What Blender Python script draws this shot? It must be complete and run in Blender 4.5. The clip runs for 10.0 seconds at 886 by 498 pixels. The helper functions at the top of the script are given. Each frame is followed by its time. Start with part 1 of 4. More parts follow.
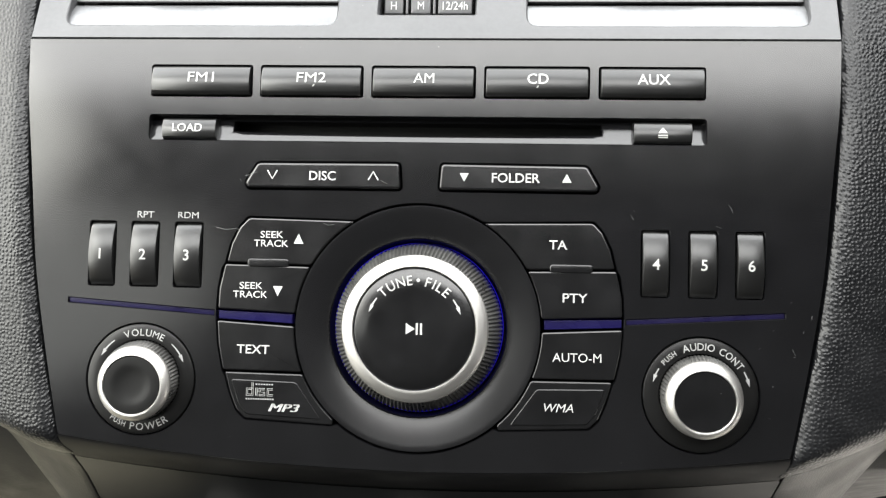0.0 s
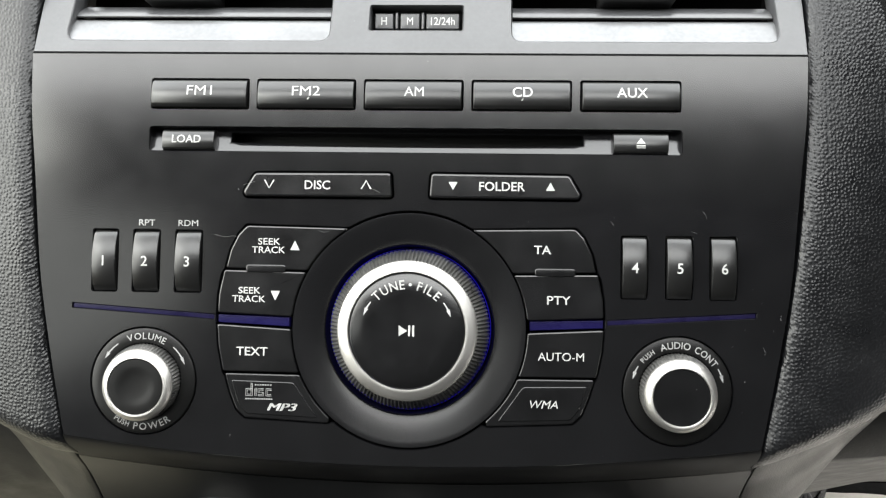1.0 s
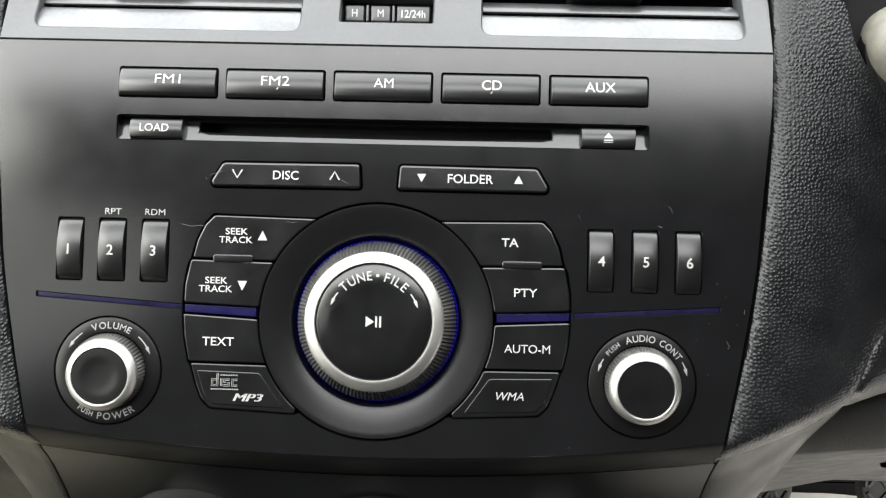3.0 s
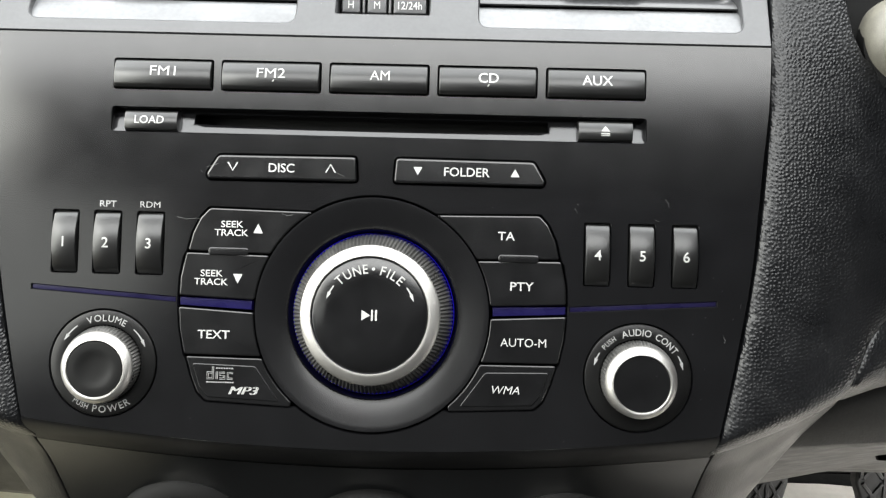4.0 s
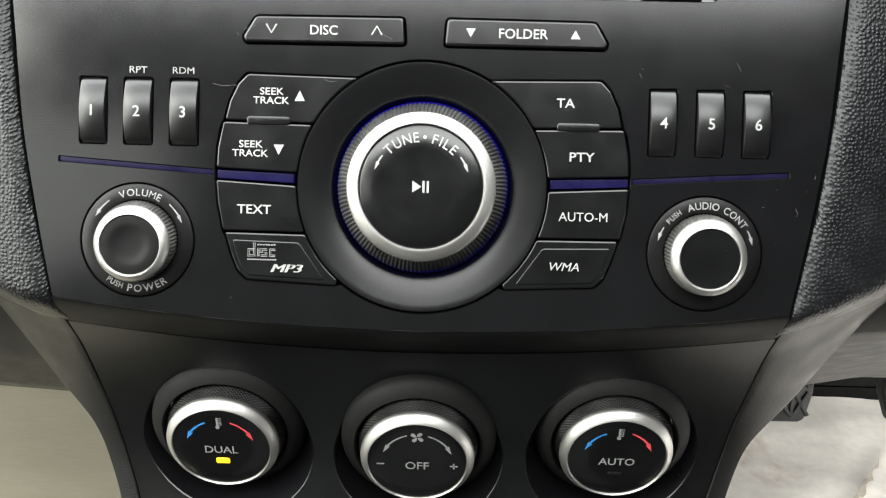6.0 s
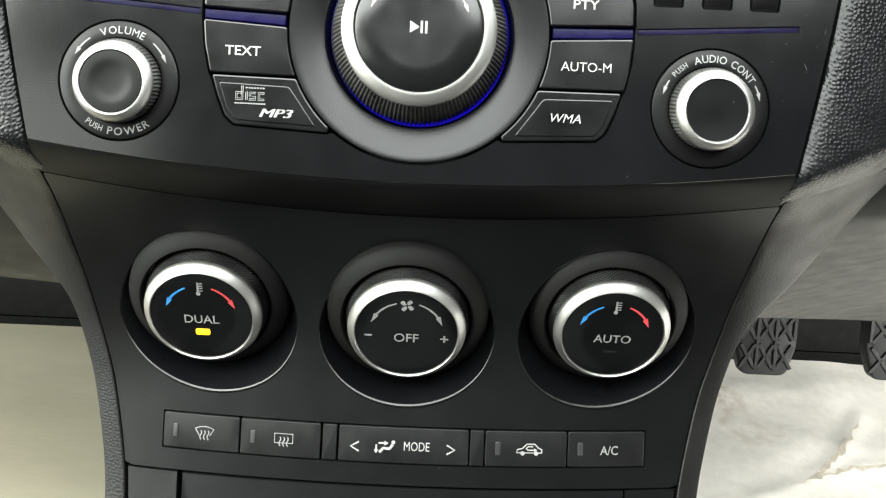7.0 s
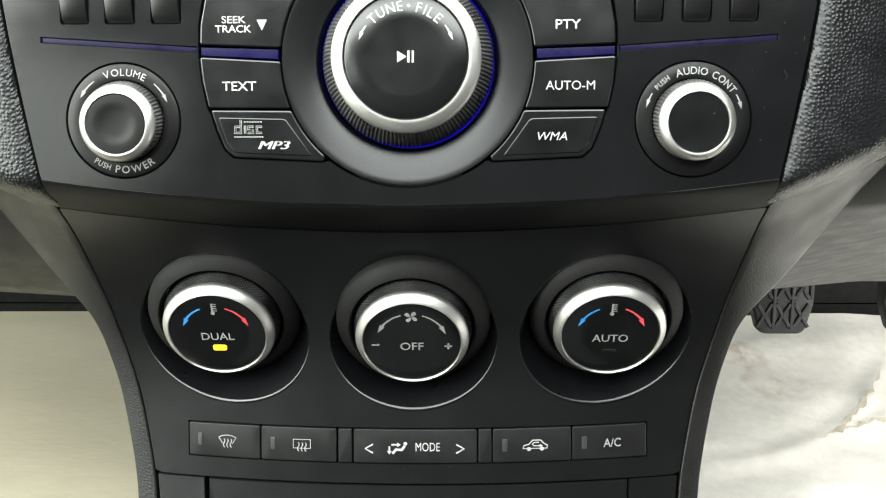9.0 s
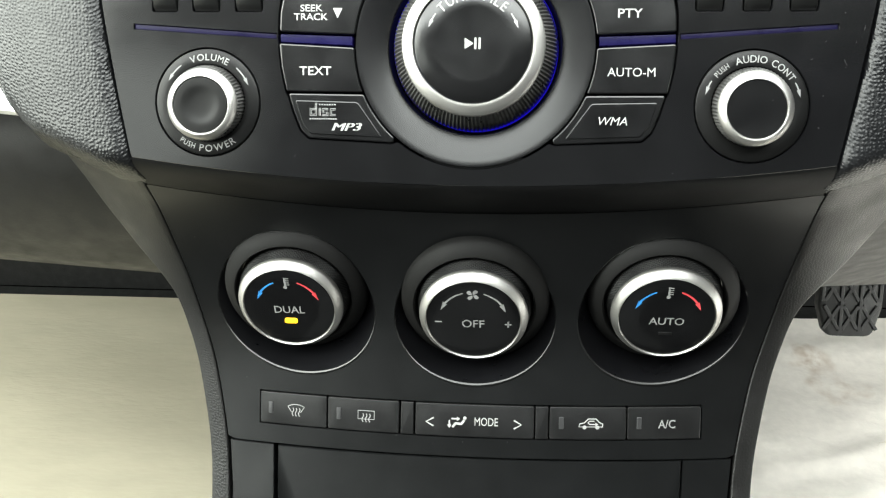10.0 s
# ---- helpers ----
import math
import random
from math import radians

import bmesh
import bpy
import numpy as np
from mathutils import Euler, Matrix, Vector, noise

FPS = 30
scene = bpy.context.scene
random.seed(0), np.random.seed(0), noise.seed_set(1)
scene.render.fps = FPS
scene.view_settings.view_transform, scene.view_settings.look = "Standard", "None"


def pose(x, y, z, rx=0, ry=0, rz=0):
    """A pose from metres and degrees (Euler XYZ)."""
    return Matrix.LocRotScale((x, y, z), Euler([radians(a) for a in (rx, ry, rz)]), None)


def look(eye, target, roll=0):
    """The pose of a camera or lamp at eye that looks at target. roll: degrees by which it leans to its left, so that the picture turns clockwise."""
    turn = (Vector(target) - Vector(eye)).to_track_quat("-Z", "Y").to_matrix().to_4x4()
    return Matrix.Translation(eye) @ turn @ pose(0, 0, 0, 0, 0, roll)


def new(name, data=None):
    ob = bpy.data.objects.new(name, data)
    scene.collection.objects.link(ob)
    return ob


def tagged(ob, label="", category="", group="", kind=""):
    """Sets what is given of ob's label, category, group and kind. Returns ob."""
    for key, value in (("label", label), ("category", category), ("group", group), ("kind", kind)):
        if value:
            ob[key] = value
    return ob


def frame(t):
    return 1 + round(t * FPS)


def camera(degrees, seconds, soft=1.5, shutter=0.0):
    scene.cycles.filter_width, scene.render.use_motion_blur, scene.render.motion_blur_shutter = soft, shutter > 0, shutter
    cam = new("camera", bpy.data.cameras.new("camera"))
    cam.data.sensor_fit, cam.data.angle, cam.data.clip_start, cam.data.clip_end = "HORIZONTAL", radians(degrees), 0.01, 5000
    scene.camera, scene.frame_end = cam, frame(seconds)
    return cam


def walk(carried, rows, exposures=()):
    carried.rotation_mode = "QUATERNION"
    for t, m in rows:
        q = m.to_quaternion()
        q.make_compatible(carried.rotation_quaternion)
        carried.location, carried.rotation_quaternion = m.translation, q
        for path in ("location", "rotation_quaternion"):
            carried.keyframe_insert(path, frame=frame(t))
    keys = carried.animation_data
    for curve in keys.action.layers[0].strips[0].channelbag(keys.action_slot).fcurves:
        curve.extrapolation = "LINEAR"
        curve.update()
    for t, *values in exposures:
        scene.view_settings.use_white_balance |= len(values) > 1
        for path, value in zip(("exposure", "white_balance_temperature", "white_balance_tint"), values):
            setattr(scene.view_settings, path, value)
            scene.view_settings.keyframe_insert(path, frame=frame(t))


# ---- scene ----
# the frame of the audio panel: x right, y into it, z up along it; it leans back
PANEL = pose(0, 0, 0.50, -30)
cam = camera(51.12, 10.0, soft=1.25)
PATH = [
    (0, (0.03026, -0.31263, 0.01105), (0.02886, -0.29271, 0.01206), 1.3),
    (0.5, (0.02272, -0.32509, 0.01585), (0.02158, -0.30513, 0.01660), 1.4),
    (1, (0.02607, -0.32881, 0.01438), (0.02520, -0.30885, 0.01526), 0.9),
    (1.5, (0.02884, -0.33422, 0.01630), (0.02802, -0.31426, 0.01734), 0.8),
    (2, (0.02945, -0.33178, 0.01410), (0.02883, -0.31181, 0.01496), 1.1),
    (2.5, (0.02864, -0.32942, 0.01327), (0.02820, -0.30945, 0.01423), 1.4),
    (3, (0.02866, -0.32938, 0.01051), (0.02833, -0.30940, 0.01146), 1.4),
    (4.5, (0.03077, -0.32563, 0.01428), (0.03058, -0.30564, 0.01492), 1.7),
    (5, (0.03365, -0.31874, 0.01354), (0.03381, -0.29875, 0.01429), 1.2),
    (5.5, (0.02995, -0.31725, 0.01260), (0.03009, -0.29725, 0.01298), 1.3),
    (6, (0.01158, -0.30916, -0.00887), (0.01132, -0.28918, -0.00961), 1.4),
    (6.2, (0.01006, -0.30349, -0.02448), (0.00983, -0.28352, -0.02548), 1.7),
    (7.3, (0.00620, -0.29879, -0.06121), (0.00654, -0.27880, -0.06179), 2.8),
    (7.5, (0.00818, -0.29810, -0.06071), (0.00846, -0.27811, -0.06142), 2.7),
    (8, (0.00962, -0.30426, -0.06372), (0.00952, -0.28431, -0.06516), 2.2),
    (8.5, (0.01371, -0.30562, -0.05686), (0.01389, -0.28566, -0.05815), 1.6),
    (9, (0.01715, -0.31022, -0.03527), (0.01680, -0.29030, -0.03704), -0.1),
    (9.5, (0.01803, -0.31339, -0.03646), (0.01744, -0.29350, -0.03845), -0.6),
    (10, (0.01908, -0.32503, -0.04249), (0.01731, -0.30519, -0.04420), 0.8),
]
walk(cam, [(t, PANEL @ look(eye, target, roll)) for t, eye, target, roll in PATH], exposures=[(0.0, 0.0, 6700, 10), (1.0, -0.16, 6650, 9), (5.5, -0.16, 6650, 9), (7.3, 0.3, 6600, 3), (10.0, 0.3, 6600, 3)])

# ---- light ----
world = bpy.data.worlds.new("sky")
scene.world = world
world.use_nodes = True
sky = world.node_tree.nodes.new("ShaderNodeTexSky")
sky.sky_type = "NISHITA"
sky.sun_disc = False
sky.sun_elevation, sky.sun_rotation = radians(40), radians(200)
world.node_tree.links.new(sky.outputs[0], world.node_tree.nodes["Background"].inputs[0])
world.node_tree.nodes["Background"].inputs[1].default_value = 0.06


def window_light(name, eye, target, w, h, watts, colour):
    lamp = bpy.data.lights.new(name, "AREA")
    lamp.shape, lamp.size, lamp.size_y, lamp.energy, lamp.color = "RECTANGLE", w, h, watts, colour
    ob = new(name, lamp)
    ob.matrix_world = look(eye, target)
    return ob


# overcast daylight in the openings of the cabin: windscreen, the two open doors
window_light("windscreen_light", (0, 0.19, 0.96), (0, -0.35, 0.12), 1.3, 0.84, 38.0, (0.95, 0.98, 1.0))
# added lamp under the closed ceiling: gives the sheen on the upper panel
window_light("overhead_sheen_light", (-0.20, -0.475, 1.20), (-0.20, -0.475, 0.0), 1.40, 0.35, 21.0, (0.97, 0.99, 1.0))
# added lamp before the rear wall, mirrored in the faceplate's left side
window_light("rear_sheen_light", (-0.60, -0.97, 1.0), (-0.35, 0.0, 0.60), 0.30, 0.38, 1.1, (0.97, 1.0, 0.97))
window_light("door_light", (-0.75, -0.22, 0.86), (0, -0.12, 0.46), 0.95, 0.62, 23.5, (0.98, 1.0, 0.95))
window_light("door_light", (-0.75, 0.02, 0.22), (-0.1, 0.10, -0.05), 0.8, 0.32, 2.4, (0.98, 1.0, 0.94))
window_light("door_light", (0.75, 0.02, 0.21), (0.40, 0.06, -0.30), 0.8, 0.32, 8.6, (1.0, 0.99, 0.97))

# ---- materials ----


def material(name, base, rough, metal=0.0, grain=0.0, grain_size=0.0004, mottled=0.15, spot=0.02, specks=0.0, emit=None, power=0.0, rough_var=0.08, stain=None, gloss=0.5, stretch=None):
    """A procedural surface: base colour mottled at two scales, uneven gloss, fine relief, and dust specks."""
    m = bpy.data.materials.new(name)
    m.use_nodes = True
    nt = m.node_tree
    b = nt.nodes["Principled BSDF"]
    co = nt.nodes.new("ShaderNodeTexCoord")
    place = co.outputs["Object"]
    if stretch:
        scaled = nt.nodes.new("ShaderNodeVectorMath")
        scaled.operation = "MULTIPLY"
        scaled.inputs[1].default_value = stretch
        nt.links.new(place, scaled.inputs[0])
        place = scaled.outputs[0]

    def noise_of(size, detail=3.0):
        n = nt.nodes.new("ShaderNodeTexNoise")
        n.inputs["Scale"].default_value = 1.0 / size
        n.inputs["Detail"].default_value = detail
        nt.links.new(place, n.inputs["Vector"])
        return n.outputs["Fac"]

    def mapped(src, a, c, lo=0.3, hi=0.7):
        r = nt.nodes.new("ShaderNodeMapRange")
        for k, v in ((1, lo), (2, hi), (3, a), (4, c)):
            r.inputs[k].default_value = v
        nt.links.new(src, r.inputs[0])
        return r.outputs[0]

    def maths(op, a, c):
        n = nt.nodes.new("ShaderNodeMath")
        n.operation = op
        for k, v in enumerate((a, c)):
            if isinstance(v, (int, float)):
                n.inputs[k].default_value = v
            else:
                nt.links.new(v, n.inputs[k])
        return n.outputs[0]

    big = mapped(noise_of(spot), 1 - mottled, 1 + mottled)
    fine = 0.2 if stretch else 0.7
    small = mapped(noise_of(spot * 0.08), 1 - mottled * fine, 1 + mottled * fine)
    value = maths("MULTIPLY", big, small)
    mix = nt.nodes.new("ShaderNodeVectorMath")
    mix.operation = "SCALE"
    mix.inputs[0].default_value = base
    nt.links.new(value, mix.inputs["Scale"])
    colour = mix.outputs[0]
    if specks:
        v = nt.nodes.new("ShaderNodeTexVoronoi")
        v.inputs["Scale"].default_value = 1 / 0.006
        nt.links.new(co.outputs["Object"], v.inputs["Vector"])
        near = mapped(v.outputs["Distance"], 1.0, 0.0, 0.012, 0.03)
        some = mapped(noise_of(0.011, 1.0), 0.0, 1.0, 0.56, 0.6)
        dust = maths("MULTIPLY", maths("MULTIPLY", near, some), specks)
        add = nt.nodes.new("ShaderNodeMix")
        add.data_type = "RGBA"
        nt.links.new(dust, add.inputs[0])
        nt.links.new(colour, add.inputs[6])
        add.inputs[7].default_value = (0.45, 0.45, 0.43, 1)
        colour = add.outputs[2]
    if stain:
        where = maths("MULTIPLY", mapped(noise_of(0.09, 4.0), 0.0, 0.75, 0.60, 0.70), mapped(noise_of(0.02, 5.0), 0.0, 1.0, 0.42, 0.6))
        dirt = nt.nodes.new("ShaderNodeMix")
        dirt.data_type = "RGBA"
        nt.links.new(where, dirt.inputs[0])
        nt.links.new(colour, dirt.inputs[6])
        dirt.inputs[7].default_value = (*stain, 1)
        colour = dirt.outputs[2]
    nt.links.new(colour, b.inputs["Base Color"])
    nt.links.new(mapped(noise_of(spot * 0.5), max(rough - rough_var, 0.03), rough + rough_var), b.inputs["Roughness"])
    b.inputs["Metallic"].default_value = metal
    b.inputs["Specular IOR Level"].default_value = gloss
    if grain:
        bump = nt.nodes.new("ShaderNodeBump")
        bump.inputs["Strength"].default_value = grain
        bump.inputs["Distance"].default_value = grain_size * 0.3
        nt.links.new(noise_of(grain_size, 2.0), bump.inputs["Height"])
        nt.links.new(bump.outputs[0], b.inputs["Normal"])
    if emit:
        b.inputs["Emission Color"].default_value = (*emit, 1)
        b.inputs["Emission Strength"].default_value = power
    return m


def leather(name, base, rough, cell, depth, strength):
    """Moulded leather grain: rounded pebbles with creases between them."""
    m = material(name, base, rough, mottled=0.2, spot=0.03, gloss=0.36)
    nt = m.node_tree
    b = nt.nodes["Principled BSDF"]
    co = nt.nodes.new("ShaderNodeTexCoord")
    split = nt.nodes.new("ShaderNodeSeparateXYZ")
    nt.links.new(co.outputs["Object"], split.inputs[0])
    plane = nt.nodes.new("ShaderNodeCombineXYZ")
    nt.links.new(split.outputs[0], plane.inputs[0])
    drop = nt.nodes.new("ShaderNodeMath")
    drop.operation = "SUBTRACT"
    nt.links.new(split.outputs[2], drop.inputs[0])
    nt.links.new(split.outputs[1], drop.inputs[1])
    nt.links.new(drop.outputs[0], plane.inputs[1])
    warp = nt.nodes.new("ShaderNodeTexNoise")
    warp.inputs["Scale"].default_value = 1 / (cell * 4)
    nt.links.new(plane.outputs[0], warp.inputs["Vector"])
    push = nt.nodes.new("ShaderNodeVectorMath")
    push.operation = "MULTIPLY_ADD"
    push.inputs[1].default_value = (cell * 0.5,) * 3
    nt.links.new(warp.outputs["Color"], push.inputs[0])
    nt.links.new(plane.outputs[0], push.inputs[2])
    v = nt.nodes.new("ShaderNodeTexVoronoi")
    v.feature = "F1"
    v.voronoi_dimensions = "2D"
    v.inputs["Randomness"].default_value = 0.68
    v.inputs["Scale"].default_value = 1 / cell
    nt.links.new(push.outputs[0], v.inputs["Vector"])
    dome = nt.nodes.new("ShaderNodeMapRange")
    dome.interpolation_type = "SMOOTHSTEP"
    dome.inputs[1].default_value, dome.inputs[2].default_value = 0.62, 0.0
    nt.links.new(v.outputs["Distance"], dome.inputs[0])
    bump = nt.nodes.new("ShaderNodeBump")
    bump.inputs["Strength"].default_value = strength
    bump.inputs["Distance"].default_value = depth
    nt.links.new(dome.outputs[0], bump.inputs["Height"])
    nt.links.new(bump.outputs[0], b.inputs["Normal"])
    return m


FASCIA = material("satin_black_plastic", (0.0034, 0.0034, 0.0038), 0.145, rough_var=0.012, grain=0.06, grain_size=0.0005, specks=0.5)
# the tabs' silver plates, and the vent lips brightened as if lit from above
SATIN = material("satin_lit_lip_and_plate", (0.098, 0.10, 0.103), 0.36, metal=0.6, rough_var=0.02)
HAIRLINE = material("pale_scratch", (0.09, 0.09, 0.09), 0.4)
DISHED = material("satin_black_dish", (0.0036, 0.0036, 0.0040), 0.25, rough_var=0.012, grain=0.06, grain_size=0.0005, gloss=0.27)
UPPER = material("satin_graphite_plastic", (0.03, 0.0305, 0.032), 0.34, rough_var=0.02, grain=0.06, grain_size=0.0005, specks=0.3)
BUTTON = material("button_black", (0.004, 0.004, 0.004), 0.31, rough_var=0.02, grain=0.05, grain_size=0.0005)
GLOSS = material("gloss_black", (0.003, 0.003, 0.0033), 0.2, rough_var=0.03, mottled=0.3, specks=0.25)
MATTE = material("matte_black_plastic", (0.007, 0.007, 0.0072), 0.42, grain=0.2, grain_size=0.0006, gloss=0.22)
CLIMATE = material("matte_console_plastic", (0.0036, 0.0038, 0.0040), 0.33, rough_var=0.02, grain=0.12, grain_size=0.0006, specks=0.3, gloss=0.24)
BOWL = material("dark_bowl_plastic", (0.0032, 0.0032, 0.0038), 0.30, rough_var=0.03, gloss=0.42)
COLLAR = material("charcoal_collar_plastic", (0.0050, 0.0049, 0.0048), 0.6, rough_var=0.03, gloss=0.14)
# the faceplate's plastic with its gloss cut, so the turned-under edge looks shaded
UNDER = material("shaded_faceplate_plastic", (0.0036, 0.0036, 0.0038), 0.55, rough_var=0.02, grain=0.06, grain_size=0.0005, gloss=0.14)
DARK = material("unlit_black", (0.003, 0.003, 0.003), 0.7, gloss=0.12)
SILVER = material("satin_silver", (0.42, 0.41, 0.392), 0.46, metal=1.0, mottled=0.02, spot=0.01, rough_var=0.03)
KNURL = material("knurled_grey_metal", (0.21, 0.207, 0.20), 0.34, metal=0.9)
RUBBER = material("knurled_black_rubber", (0.0022, 0.0022, 0.0022), 0.36, gloss=0.12)
WHITE = material("white_print", (0.295, 0.295, 0.287), 0.5, mottled=0.08, spot=0.002)
PALE = material("grey_print", (0.20, 0.20, 0.197), 0.5, mottled=0.1, spot=0.002)
RED = material("red_print", (0.55, 0.05, 0.06), 0.5)
BLUE = material("blue_print", (0.03, 0.20, 0.50), 0.5)
AMBER = material("amber_indicator", (0.9, 0.55, 0.02), 0.4, emit=(1.0, 0.62, 0.02), power=0.9)
FROSTED = material("frosted_grey_lens", (0.022, 0.022, 0.023), 0.4)
LED = material("blue_light_ring", (0.01, 0.01, 0.2), 0.3, emit=(0.02, 0.01, 1.0), power=0.34)
GUIDE = material("dark_blue_light_guide", (0.006, 0.005, 0.02), 0.30, emit=(0.06, 0.03, 0.5), power=0.014, gloss=0.1)
GUIDE_LIT = material("lit_blue_light_guide", (0.006, 0.005, 0.03), 0.30, emit=(0.05, 0.02, 0.6), power=0.017, gloss=0.1)
CAP = material("satin_black_cap", (0.0035, 0.0035, 0.0035), 0.34, rough_var=0.02, gloss=0.2)
LEATHER = leather("black_grained_dashboard", (0.0042, 0.0044, 0.0050), 0.34, 0.00138, 0.000120, 1.0)
FLARED = leather("grey_black_grained_flare", (0.0042, 0.0040, 0.0038), 0.46, 0.0011, 0.00008, 0.8)
GLOVE = material("dark_grained_plastic", (0.011, 0.0107, 0.0098), 0.55, grain=0.4, grain_size=0.0008, gloss=0.3)
GREY = material("grey_grained_plastic", (0.027, 0.026, 0.024), 0.55, grain=0.4, grain_size=0.0008)
CREAM = material("cream_floor_cover", (0.43, 0.395, 0.30), 0.7, mottled=0.15, spot=0.13, grain=0.2, grain_size=0.004, stretch=(0.3, 1.0, 1.0))
PAPER = material("crumpled_paper", (0.80, 0.765, 0.71), 0.75, mottled=0.06, spot=0.10, grain=0.25, grain_size=0.006, stain=(0.34, 0.22, 0.12))
TEA = material("brown_stained_paper", (0.58, 0.52, 0.43), 0.75, mottled=0.25, spot=0.012)
CARPET = material("black_carpet", (0.0035, 0.0035, 0.0035), 0.9, grain=0.6, grain_size=0.002)
PEDAL = material("pedal_rubber", (0.0042, 0.0042, 0.0046), 0.5, mottled=0.3, spot=0.01, grain=0.2, grain_size=0.001)
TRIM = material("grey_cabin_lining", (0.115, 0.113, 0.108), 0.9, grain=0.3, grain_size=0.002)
# for unseen surfaces, kept dark so the panel mirrors little of them
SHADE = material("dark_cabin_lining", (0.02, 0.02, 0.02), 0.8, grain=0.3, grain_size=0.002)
LEDGE = material("pale_silver_trim", (0.55, 0.55, 0.54), 0.35, metal=0.3, mottled=0.04)
STALK = material("worn_pale_grey_plastic", (0.10, 0.095, 0.078), 0.5, mottled=0.25, spot=0.006)

# ---- shaping: lengths in centimetres in the panel's frame ----
CM = 0.01


def thing(name, label, category, place=PANEL, kind="", group=""):
    ob = new(name)
    ob.empty_display_size = 0.02
    ob.matrix_world = place
    return tagged(ob, label, category, group, kind)


def solid(name, verts, faces, smooth=35):
    me = bpy.data.meshes.new(name)
    me.from_pydata([(x * CM, y * CM, z * CM) for x, y, z in verts], [], faces)
    bm = bmesh.new()
    bm.from_mesh(me)
    bmesh.ops.remove_doubles(bm, verts=bm.verts, dist=1e-7)
    bmesh.ops.recalc_face_normals(bm, faces=bm.faces)
    wide = [f for f in bm.faces if len(f.verts) > 8]
    if wide:
        bmesh.ops.triangulate(bm, faces=wide, quad_method="BEAUTY", ngon_method="BEAUTY")
    bm.to_mesh(me)
    bm.free()
    if smooth:
        me.shade_smooth()
        me.set_sharp_from_angle(angle=radians(smooth))
    else:
        me.shade_flat()
    return me


def part(name, shape, mat, parent, label="", smooth=35):
    me = shape if isinstance(shape, bpy.types.Mesh) else solid(name, *shape, smooth=smooth)
    if mat and not me.materials:
        me.materials.append(mat)
    ob = new(name, me)
    ob.parent = parent
    return tagged(ob, label)


def joined(*shapes):
    verts, faces = [], []
    for v, f in shapes:
        n = len(verts)
        verts += list(v)
        faces += [tuple(i + n for i in q) for q in f]
    return verts, faces


def moved(shape, m):
    return [tuple(m @ Vector(v)) for v in shape[0]], shape[1]


def area2(poly):
    return sum(a[0] * b[1] - b[0] * a[1] for a, b in zip(poly, poly[1:] + poly[:1]))


def ccw(poly):
    poly = [tuple(p) for p in poly]
    return poly if area2(poly) > 0 else poly[::-1]


def rounded(poly, r=0.12, n=4):
    """The polygon with its corners rounded; r may be a list."""
    poly, out = list(poly), []
    for i, p in enumerate(poly):
        a, b, c = Vector(poly[i - 1]), Vector(p), Vector(poly[(i + 1) % len(poly)])
        rr = r[i] if isinstance(r, (list, tuple)) else r
        u, v = a - b, c - b
        bend = abs(u.angle(v) - math.pi)
        if rr <= 0 or bend < 0.35:
            out.append(tuple(b))
            continue
        d = min(rr, u.length * 0.45, v.length * 0.45)
        s, e = b + u.normalized() * d, b + v.normalized() * d
        for k in range(n + 1):
            t = k / n
            out.append(tuple(s * (1 - t) ** 2 + b * 2 * t * (1 - t) + e * t * t))
    return ccw(out)


def inset(poly, d):
    """The counter-clockwise polygon moved inward by d."""
    out, n = [], len(poly)
    for i in range(n):
        a, b, c = Vector(poly[i - 1]), Vector(poly[i]), Vector(poly[(i + 1) % n])
        u, v = (b - a).normalized(), (c - b).normalized()
        m = Vector((-u.y - v.y, u.x + v.x))
        if m.length < 1e-6:
            m = Vector((-u.y, u.x))
        m.normalize()
        k = max(m.dot(Vector((-u.y, u.x))), 0.5)
        out.append(tuple(b + m * d / k))
    return out


def rect(x0, x1, z0, z1, r=0.1):
    return rounded([(x0, z0), (x1, z0), (x1, z1), (x0, z1)], r)


def circle(x, z, r, n=64):
    return [(x + r * math.cos(2 * math.pi * k / n), z + r * math.sin(2 * math.pi * k / n)) for k in range(n)]


def arc(r, a0, a1, n=12, x=0.0, z=0.0):
    return [(x + r * math.cos(radians(a0 + (a1 - a0) * k / n)), z + r * math.sin(radians(a0 + (a1 - a0) * k / n))) for k in range(n + 1)]


def flat(y):
    return lambda x, z: y


def rings(loops, cap=True):
    """Bands between loops of equal length; the last one is closed by a face."""
    n = len(loops[0])
    verts = [p for loop in loops for p in loop]
    faces = [(k * n + i, k * n + (i + 1) % n, (k + 1) * n + (i + 1) % n, (k + 1) * n + i) for k in range(len(loops) - 1) for i in range(n)]
    if cap:
        faces.append(tuple((len(loops) - 1) * n + i for i in range(n)))
    return verts, faces


def prism(poly, y0, y1, bevel=0.05, surface=None):
    """A plate with the outline poly from y0 (inner) to y1 (face), its edge rounded."""
    poly = ccw(poly)
    f = surface or flat(0.0)

    def loop(d, y):
        return [(x, y + f(x, z), z) for x, z in (inset(poly, d) if d else poly)]

    steps = [(bevel * (1 - math.cos(a)), y1 + bevel * (1 - math.sin(a))) for a in (0.0, 0.39, 0.78, 1.18, math.pi / 2)]
    return rings([loop(0, y0)] + [loop(d, y) for d, y in steps])


